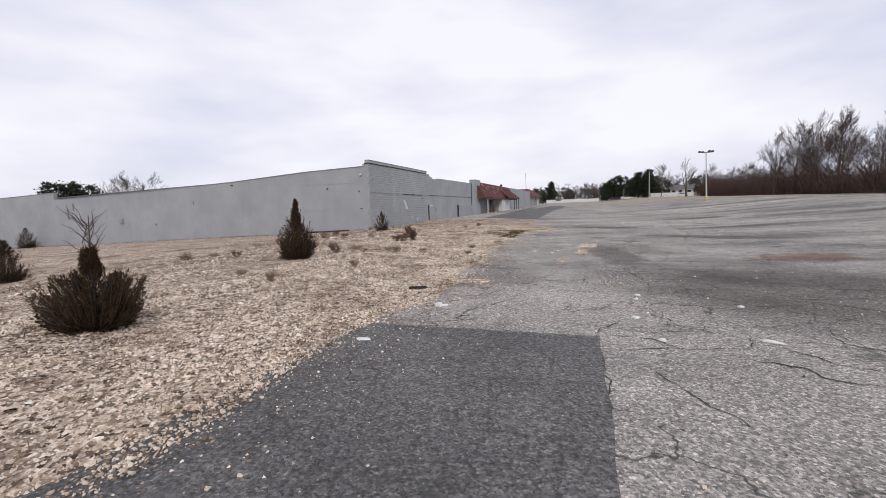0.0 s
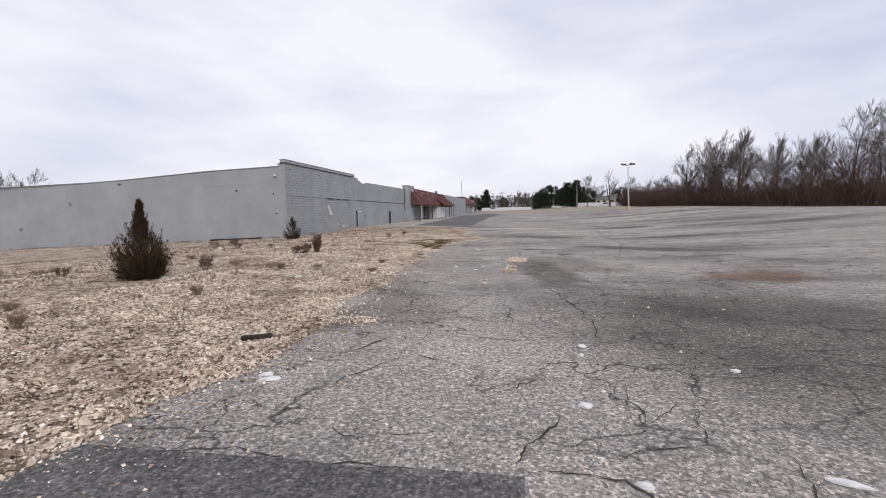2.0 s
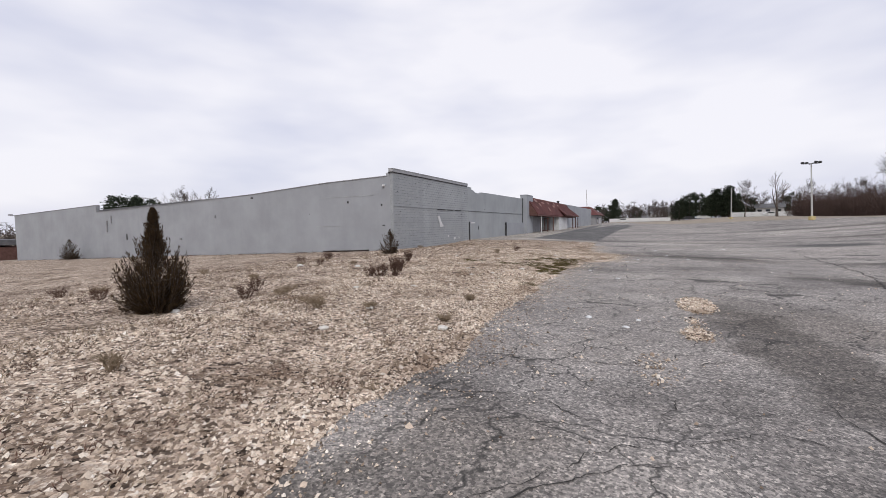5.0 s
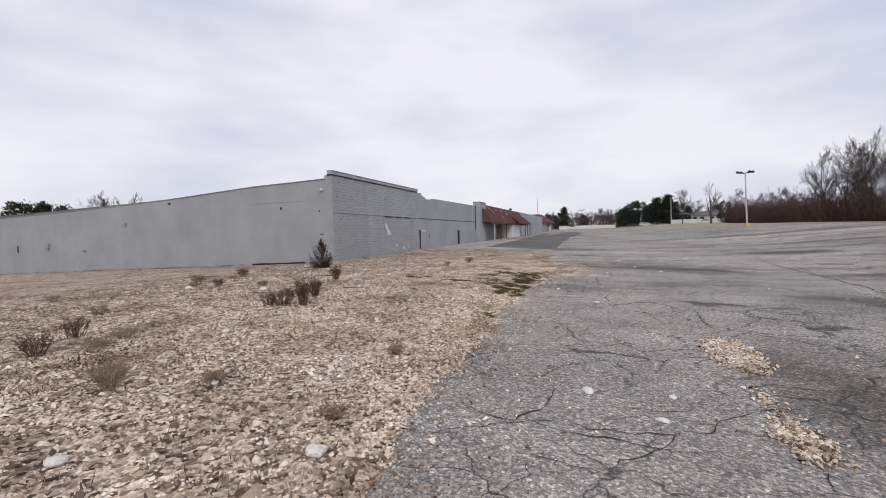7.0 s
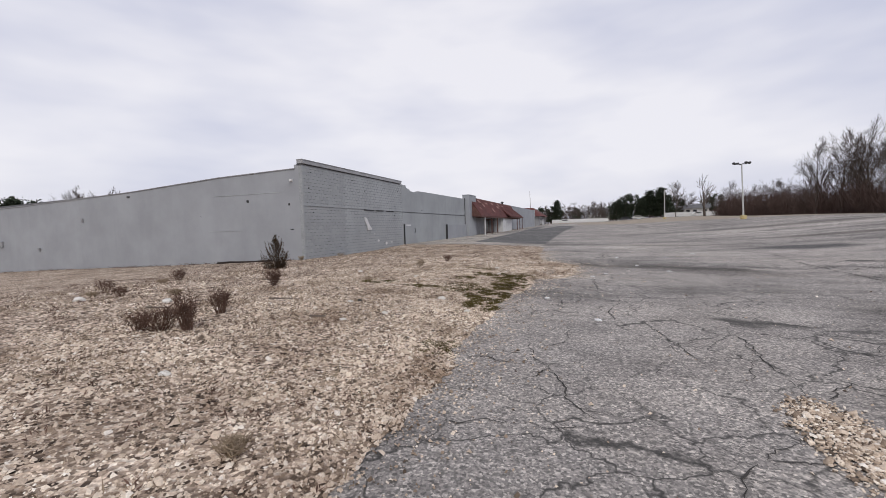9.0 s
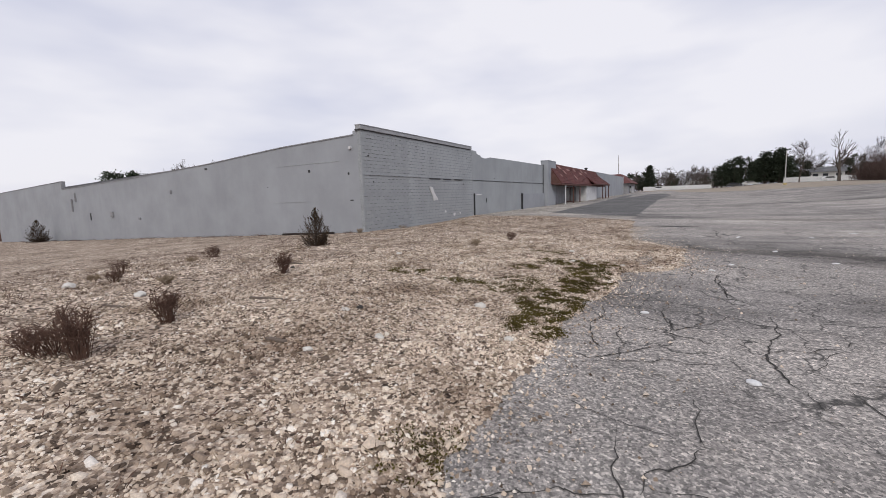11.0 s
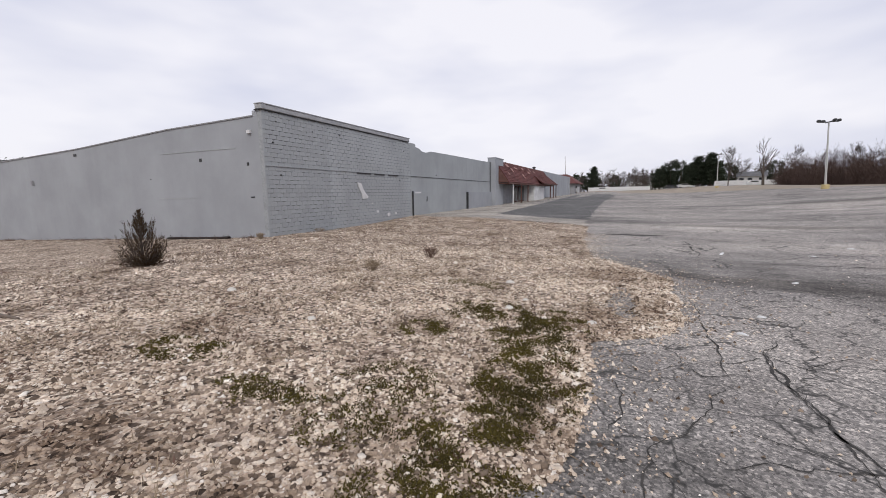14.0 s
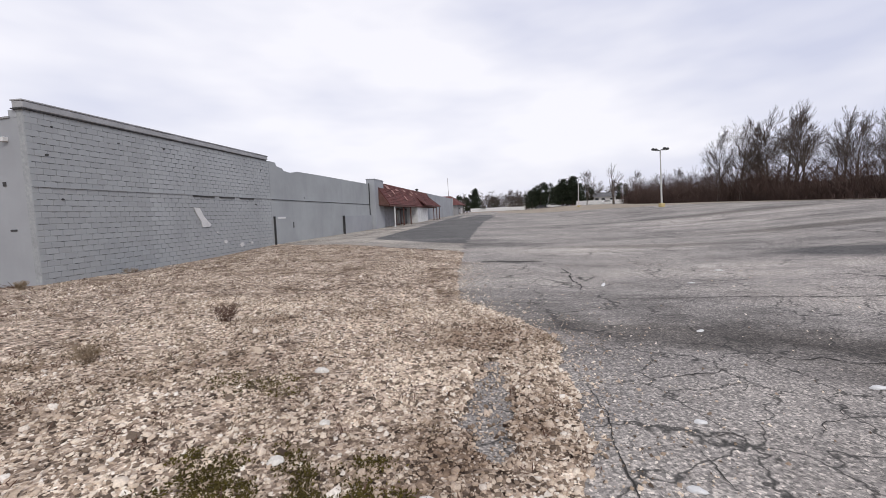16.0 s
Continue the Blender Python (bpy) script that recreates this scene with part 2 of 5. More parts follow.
def stone_mat():
    m, n, l, b = node_mat("limestone_chips")
    g = n.new("ShaderNodeNewGeometry")
    r = ramp(n, [(0.0, (0.09, 0.067, 0.052)), (0.25, (0.36, 0.285, 0.22)), (0.55, (0.66, 0.55, 0.445)), (0.88, (0.82, 0.73, 0.62)), (1.0, (0.92, 0.88, 0.82))])
    l.new(g.outputs["Random Per Island"], r.inputs["Fac"])
    place = tex(n, l, "ShaderNodeTexNoise", 0.75, 7, 0.7)
    rp = ramp(n, [(0.35, (0.54, 0.475, 0.425)), (0.47, (0.9, 0.865, 0.83)), (0.6, (1.12, 1.1, 1.07))])
    l.new(place.outputs["Fac"], rp.inputs["Fac"])
    fine = tex(n, l, "ShaderNodeTexNoise", 90, 3)
    rf = ramp(n, [(0.3, (0.75, 0.75, 0.75)), (0.7, (1.08, 1.08, 1.08))])
    l.new(fine.outputs["Fac"], rf.inputs["Fac"])
    col = blend(n, l, r.outputs["Color"], rp.outputs["Color"], 1.0, "MULTIPLY")
    l.new(blend(n, l, col, rf.outputs["Color"], 1.0, "MULTIPLY"), b.inputs["Base Color"])
    b.inputs["Roughness"].default_value = 0.92
    b.inputs["Specular IOR Level"].default_value = 0.2
    return m


M_STONE = stone_mat()
M_ROT = plain("rotten_wood", (0.02, 0.016, 0.014), (0.06, 0.048, 0.042), 8, 60, 0.95)
M_PALE_STONE = plain("pale_stone", (0.55, 0.52, 0.47), (0.82, 0.79, 0.74), 9, 60, 0.9)
M_EARTH = plain("dead_grass_earth", (0.24, 0.2, 0.155), (0.42, 0.36, 0.285), 0.4, 9, 0.95, relief=0.02)
M_CRACK = plain("crack_fill", (0.03, 0.028, 0.026), (0.075, 0.069, 0.063), 3, 40, 0.95)
M_WALL = painted_block("grey_painted_masonry", (0.345, 0.358, 0.378), 0.035)
M_BLOCK = painted_block("grey_painted_block", (0.36, 0.377, 0.385), 0.06)
M_JOINT = plain("mortar_joint", (0.29, 0.304, 0.312), (0.4, 0.418, 0.427), 1.3, 9, 0.9)
M_GAP = plain("open_joint", (0.1, 0.104, 0.108), (0.2, 0.207, 0.213), 2, 9, 0.9)
# also used for strips that stand for shade on the store front
M_DARK = plain("dark_metal_and_shade", (0.03, 0.03, 0.032), (0.07, 0.07, 0.07), 5, 40, 0.6)
M_COPING = plain("weathered_coping", (0.24, 0.24, 0.245), (0.36, 0.36, 0.37), 2, 30, 0.7)
M_CAP = plain("pale_grey_coping", (0.33, 0.335, 0.345), (0.44, 0.445, 0.455), 1.5, 30, 0.7)
M_RED = plain("faded_red_shingle", (0.085, 0.032, 0.03), (0.185, 0.066, 0.058), 1.2, 18, 0.85, island=True)
M_REDPALE = plain("worn_pink_shingle", (0.30, 0.16, 0.14), (0.42, 0.25, 0.22), 1.5, 20, 0.85)
M_BROWN = plain("brown_wood_fascia", (0.10, 0.05, 0.04), (0.17, 0.09, 0.075), 2, 30, 0.8)
M_WHITE = plain("white_paint", (0.60, 0.60, 0.60), (0.80, 0.80, 0.79), 2, 25, 0.6)
M_POLE = plain("pale_painted_steel", (0.48, 0.47, 0.45), (0.62, 0.61, 0.58), 3, 30, 0.5)
M_YELLOW = plain("faded_yellow_concrete", (0.50, 0.38, 0.16), (0.66, 0.55, 0.30), 4, 30, 0.85)
M_WOODPOLE = plain("weathered_wood", (0.12, 0.09, 0.07), (0.22, 0.18, 0.15), 3, 30, 0.9)
M_BARK = plain("winter_bark", (0.075, 0.06, 0.05), (0.15, 0.125, 0.105), 3, 20, 0.95)
M_TWIG = plain("winter_twigs", (0.06, 0.047, 0.041), (0.125, 0.1, 0.088), 0.5, 12, 0.95, relief=0)
M_THICKET = plain("thicket_twigs", (0.055, 0.037, 0.032), (0.145, 0.096, 0.08), 0.25, 9, 0.95, relief=0, island=True)
M_JUNIPER = plain("bronzed_juniper", (0.02, 0.012, 0.006), (0.078, 0.046, 0.018), 4, 30, 0.9, relief=0, island=True, spread=0.6)
M_CEDAR = plain("dark_evergreen", (0.016, 0.024, 0.014), (0.055, 0.07, 0.04), 1, 12, 0.85, relief=0, island=True)
M_WEED = plain("dead_red_brown_weed", (0.07, 0.04, 0.03), (0.19, 0.115, 0.085), 6, 40, 0.95, relief=0, island=True)
M_STRAW = plain("dry_straw", (0.20, 0.15, 0.10), (0.42, 0.33, 0.23), 4, 40, 0.95, relief=0, island=True)
M_MOSS = plain("olive_moss", (0.035, 0.027, 0.01), (0.135, 0.107, 0.022), 1.4, 40, 0.95, relief=0, island=True)
M_GLASS = plain("dark_window_glass", (0.02, 0.022, 0.025), (0.05, 0.052, 0.055), 1, 10, 0.08, relief=0)
M_ROOFGREY = plain("grey_roof", (0.10, 0.10, 0.105), (0.18, 0.18, 0.185), 1, 10, 0.85)


# ---- building helpers ----
def link_mesh(name, verts, faces, material, parent=None, label="", smooth=False):
    me = bpy.data.meshes.new(name)
    me.from_pydata(verts, [], faces)
    me.materials.append(material)
    if smooth:
        me.polygons.foreach_set("use_smooth", [True] * len(me.polygons))
    me.update()
    ob = new(name, me)
    if parent is not None:
        ob.parent = parent
    if label:
        ob["label"] = label
    return ob


def part(name, bm, material, parent=None, label="", smooth=False):
    me = bpy.data.meshes.new(name)
    bmesh.ops.recalc_face_normals(bm, faces=bm.faces)
    bm.to_mesh(me)
    bm.free()
    me.materials.append(material)
    if smooth:
        me.polygons.foreach_set("use_smooth", [True] * len(me.polygons))
    ob = new(name, me)
    if parent is not None:
        ob.parent = parent
    if label:
        ob["label"] = label
    return ob


def box(bm, x0, x1, y0, y1, z0, z1, bev=0.0):
    r = bmesh.ops.create_cube(bm, size=1.0, matrix=Matrix.Translation(((x0 + x1) / 2, (y0 + y1) / 2, (z0 + z1) / 2)) @ Matrix.Diagonal((abs(x1 - x0), abs(y1 - y0), abs(z1 - z0), 1)))
    if bev:
        vs = set(r["verts"])
        bmesh.ops.bevel(bm, geom=[e for e in bm.edges if e.verts[0] in vs and e.verts[1] in vs], offset=bev, segments=1, affect="EDGES")
    return bm


def prism(bm, pts, axis, a, b):
    """A polygon pts drawn square to axis ('x' or 'y') and pushed from a to b."""
    def at(p, k):
        return (k, p[0], p[1]) if axis == "x" else (p[0], k, p[1])
    v0 = [bm.verts.new(at(p, a)) for p in pts]
    v1 = [bm.verts.new(at(p, b)) for p in pts]
    bm.faces.new(v0)
    bm.faces.new(v1[::-1])
    n = len(pts)
    for i in range(n):
        bm.faces.new((v0[i], v0[(i + 1) % n], v1[(i + 1) % n], v1[i]))
    return bm


def thing(name, x, y, z, label, category, group="", kind="", turn=0.0):
    e = new(name)
    e.empty_display_size = 0.2
    e.matrix_basis = pose(x, y, z, 0, 0, turn)
    return tagged(e, label, category, group, kind)


def tube(verts, faces, p, q, r0, r1, sides):
    d = Vector(q) - Vector(p)
    if d.length < 1e-5:
        return
    d.normalize()
    u = d.orthogonal().normalized()
    w = d.cross(u)
    b = len(verts)
    for c, r in ((p, r0), (q, r1)):
        for i in range(sides):
            a = 2 * math.pi * i / sides
            o = u * (math.cos(a) * r) + w * (math.sin(a) * r)
            verts.append((c[0] + o.x, c[1] + o.y, c[2] + o.z))
    for i in range(sides):
        j = (i + 1) % sides
        faces.append((b + i, b + j, b + sides + j, b + sides + i))


def lathe(bm, rings, sides=12, cx=0.0, cy=0.0):
    """Rings (radius, height) round an upright axis, closed at both ends."""
    rows = [[bm.verts.new((cx + r * math.cos(2 * math.pi * i / sides), cy + r * math.sin(2 * math.pi * i / sides), z)) for i in range(sides)] for r, z in rings]
    for a, b in zip(rows, rows[1:]):
        for i in range(sides):
            bm.faces.new((a[i], a[(i + 1) % sides], b[(i + 1) % sides], b[i]))
    bm.faces.new(rows[0][::-1])
    bm.faces.new(rows[-1])
    return bm


def fast_mesh(name, verts, tris, material):
    me = bpy.data.meshes.new(name)
    me.vertices.add(len(verts))
    me.vertices.foreach_set("co", np.asarray(verts, np.float32).ravel())
    me.loops.add(len(tris) * 3)
    me.loops.foreach_set("vertex_index", np.asarray(tris, np.int32).ravel())
    me.polygons.add(len(tris))
    me.polygons.foreach_set("loop_start", np.arange(0, len(tris) * 3, 3, dtype=np.int32))
    me.update(calc_edges=True)
    me.validate()
    me.materials.append(material)
    return new(name, me)


rng = np.random.default_rng(7)
rnd = random.Random(11)

# ---- the ground ----
def span(*parts):
    out = []
    for a, b, s in parts:
        k = a
        while k < b - 1e-6:
            out.append(k)
            k += s
    return out + [parts[-1][1]]


def sheet(name, xs, ys, height, material, keep=None):
    verts = [(x, y, height(x, y)) for y in ys for x in xs]
    nx = len(xs)
    faces = []
    for j in range(len(ys) - 1):
        for i in range(nx - 1):
            if keep is None or keep((xs[i] + xs[i + 1]) / 2, (ys[j] + ys[j + 1]) / 2):
                faces.append((j * nx + i, j * nx + i + 1, (j + 1) * nx + i + 1, (j + 1) * nx + i))
    return link_mesh(name, verts, faces, material, smooth=True)


ground = sheet("ground", span((-1200, -200, 100), (-200, -60, 10), (-60, 60, 2), (60, 200, 10), (200, 1200, 100)), span((-600, -60, 60), (-60, 240, 3), (240, 1800, 120)), lambda x, y: gz(x, y) - 0.12, M_EARTH)
tagged(ground, "brown winter earth and dead grass reaching the horizon", "ground", kind="structure")
lot = sheet("pavement", span((-16.2, -4, 1), (-4, 8, 0.5), (8, 37, 1)), span((-45, 0, 2), (0, 45, 0.5), (45, 172, 1.5)), gz, M_ASPHALT)
tagged(lot, "old cracked grey asphalt of an empty parking lot", "parking lot", kind="structure")

# edge between the gravel bed and the asphalt: y, x
EDGE = [(-30, -1.0), (1.9, -0.85), (2.6, -0.74), (3.2, -0.76), (4.5, -0.72), (5.8, -0.66), (6.4, -0.36), (7.2, -0.36), (8.1, -0.44), (9.5, -0.8), (10.8, -0.55), (11.8, -0.7), (12.5, -0.88), (13.2, -0.92), (15.3, -0.88), (16.3, -1.05), (17.5, -1.08), (18.6, -1.08), (19.2, -1.18), (20.1, -1.17), (20.4, -0.92), (21.4, -0.92), (22.5, -0.97), (22.8, -0.55), (23.1, -0.18), (23.65, -0.04), (24.5, 0.02), (26.3, -0.04), (27.3, -0.65), (28.4, -1.43), (31.0, -1.74), (34.0, -2.0), (37.2, -2.17), (39.0, -5.1), (43.2, -9.6), (46.4, -15.5)]


def edge(y):
    x = EDGE[-1][1]
    for (y0, x0), (y1, x1) in zip(EDGE, EDGE[1:]):
        if y <= y1:
            x = x0 + (x1 - x0) * (y - y0) / (y1 - y0)
            break
    return x + 0.12 * noise.noise((0.0, y * 1.3, 3.0)) + 0.07 * noise.noise((5.0, y * 5.0, 1.0)) + 0.03 * noise.noise((2.0, y * 17.0, 1.0))


def rough(x, y):
    return 0.035 * noise.noise((x * 0.7, y * 0.7, 0.0)) + 0.015 * noise.noise((x * 3.1, y * 3.1, 4.0))


# hollows where the old asphalt lies bare: x, y and half widths
BARE = [(-0.7, 24.4, 0.19, 0.85), (-0.85, 16.35, 0.16, 0.5)]


def gravel_top(x, y, s):
    k = S(s / 0.35)
    bare = 0.0
    for cx, cy, rx, ry in BARE:
        q = math.hypot((x - cx) / rx, (y - cy) / ry) + 0.6 * noise.noise((x * 4, y * 4, 8.0)) + 0.3 * noise.noise((x * 13, y * 13, 8.0))
        bare = max(bare, S((1.15 - q) / 0.5))
    return gz(x, y) + 0.006 + 0.035 * k + rough(x, y) * k - 0.09 * bare


OFFS = [0, 0.05, 0.12, 0.22, 0.34, 0.44, 0.52, 0.6, 0.68, 0.76, 0.84, 0.94, 1.1, 1.5, 2.0, 2.6, 3.3, 4.2, 5.2, 6.5, 8, 10, 12.5, 15.5, 19, 24, 30, 38, 48, 60, 75, 95]
rows_y = span((-30, 0, 1.0), (0, 34, 0.12), (34, 46.4, 0.3))
gv, gf = [], []
for y in rows_y:
    e = edge(y)
    for s in OFFS:
        x = e - s
        gv.append((x, y, gravel_top(x, y, s)))
no = len(OFFS)
for j in range(len(rows_y) - 1):
    for i in range(no - 1):
        a = j * no + i
        if rows_y[j] > 32.6 and gv[a + 1][0] < -17.5:
            continue
        gf.append((a, a + no, a + no + 1, a + 1))
gravel = link_mesh("gravel_bed", gv, gf, M_GRAVEL, smooth=True)
tagged(gravel, "bed of pale tan limestone gravel with dead weeds", "gravel bed", kind="structure")


def flat_patch(name, outline, material, lift, label, jag=0.04, step=0.35):
    """A thin patch on the pavement with an uneven rim."""
    rim = []
    n = len(outline)
    for i in range(n):
        (x0, y0), (x1, y1) = outline[i], outline[(i + 1) % n]
        k = max(1, int(math.hypot(x1 - x0, y1 - y0) / step))
        for j in range(k):
            x, y = x0 + (x1 - x0) * j / k, y0 + (y1 - y0) * j / k
            rim.append((x + jag * noise.noise((x * 2.3, y * 2.3, 7.0)), y + jag * noise.noise((x * 2.3, y * 2.3, 17.0))))
    bm = bmesh.new()
    bm.faces.new([bm.verts.new((x, y, 0)) for x, y in rim])
    x0, x1 = min(p[0] for p in rim), max(p[0] for p in rim)
    y0, y1 = min(p[1] for p in rim), max(p[1] for p in rim)
    cut = 1.0 if max(x1 - x0, y1 - y0) < 30 else 3.0
    for axis, lo, hi in ((0, x0, x1), (1, y0, y1)):
        k = lo + cut
        while k < hi:
            co = (k, 0, 0) if axis == 0 else (0, k, 0)
            bmesh.ops.bisect_plane(bm, geom=bm.verts[:] + bm.edges[:] + bm.faces[:], plane_co=co, plane_no=(1, 0, 0) if axis == 0 else (0, 1, 0))
            k += cut
    bmesh.ops.triangulate(bm, faces=bm.faces)
    for v in bm.verts:
        v.co.z = gz(v.co.x, v.co.y) + lift
    for f in bm.faces:
        f.normal_update()
        if f.normal.z < 0:
            f.normal_flip()
    me = bpy.data.meshes.new(name)
    bm.to_mesh(me)
    bm.free()
    me.materials.append(material)
    return tagged(new(name, me), label, "asphalt patch", kind="structure")


def blob(cx, cy, rx, ry, turn=0.0, n=22, wob=0.25, seed=0.0):
    out = []
    for i in range(n):
        a = 2 * math.pi * i / n
        k = 1 + wob * noise.noise((math.cos(a) * 1.5 + seed, math.sin(a) * 1.5, seed * 2.0)) * 1.6
        x, y = rx * k * math.cos(a), ry * k * math.sin(a)
        out.append((cx + x * math.cos(turn) - y * math.sin(turn), cy + x * math.sin(turn) + y * math.cos(turn)))
    return out


flat_patch("pavement_patch", [(-1.3, -20), (2.02, -20), (2.03, 2.8), (2.0, 5.28), (0.6, 5.22), (-0.95, 5.16)], M_DARK_ASPHALT, 0.008, "dark newer asphalt repair patch with a straight edge", 0.03, 0.12)
flat_patch("pavement_patch", [(-9.2, 47.6), (-5.6, 44.2), (-2.6, 42.0), (-3.1, 60), (-3.3, 78), (-2.6, 105), (-4.5, 130), (-9, 136), (-12.6, 132), (-11.2, 104), (-10.1, 69), (-9.7, 55)], M_NEW_ASPHALT, 0.01, "newer dark grey asphalt drive along the building", 0.3, 0.6)
flat_patch("sidewalk", [(-15.6, 46.2), (-12.2, 48.6), (-12.4, 70), (-13.3, 140), (-15.6, 140)], M_CONCRETE, 0.03, "pale worn concrete walk along the building", 0.15, 0.8)
flat_patch("pavement_patch", [(-15.4, 46.5), (-9.8, 43.4), (-2.3, 37.6), (-2.6, 41.8), (-5.7, 44.0), (-9.4, 47.5), (-9.8, 55), (-10.2, 69), (-12.2, 69), (-12.1, 48.6)], M_CONCRETE, 0.005, "pale dusty strip of old paving", 0.25, 0.5)
flat_patch("pavement_patch", blob(-0.5, 33.9, 0.95, 0.13, 0.0, seed=7.0), M_CRACK, 0.0045, "dark sunken slot in the asphalt", 0.05, 0.1)

flat_patch("verge", [(6, 137), (14, 118), (22, 96), (30, 84), (36.9, 78), (38.5, 60), (41, 60), (46, 172), (-2, 172), (-4, 150)], M_EARTH, 0.02, "brown dead grass and dirt along the lot's far edge", 1.2, 1.5)

# cracks that run across the lot
cv, cf = [], []


def crack(pts, w, wander=0.05, seed=0.0):
    line = []
    for (x0, y0), (x1, y1) in zip(pts, pts[1:]):
        k = max(1, int(math.hypot(x1 - x0, y1 - y0) / 0.04))
        for j in range(k):
            x, y = x0 + (x1 - x0) * j / k, y0 + (y1 - y0) * j / k
            line.append((x + wander * 2 * noise.noise((x * 1.1, y * 1.1, seed)) + wander * 0.9 * noise.noise((x * 5, y * 5, seed)) + wander * 0.35 * noise.noise((x * 17, y * 17, seed)), y + wander * 2 * noise.noise((x * 1.1, y * 1.1, seed + 9)) + wander * 0.9 * noise.noise((x * 5, y * 5, seed + 9)) + wander * 0.35 * noise.noise((x * 17, y * 17, seed + 9))))
    b = len(cv)
    n = len(line)
    for i, (x, y) in enumerate(line):
        x1, y1 = line[min(i + 1, n - 1)]
        x0, y0 = line[max(i - 1, 0)]
        d = math.hypot(x1 - x0, y1 - y0) or 1.0
        ww = w * (0.16 + 1.0 * abs(noise.noise((x * 3, y * 3, seed + 4))) + 0.5 * abs(noise.noise((x * 14, y * 14, seed)))) * min(1, 4 * (i + 1) / n, 4 * (n - i) / n)
        px, py = -(y1 - y0) / d * ww, (x1 - x0) / d * ww
        cv.append((x + px, y + py, gz(x, y) + 0.0065))
        cv.append((x - px, y - py, gz(x, y) + 0.0065))
    for i in range(n - 1):
        cf.append((b + 2 * i, b + 2 * i + 1, b + 2 * i + 3, b + 2 * i + 2))


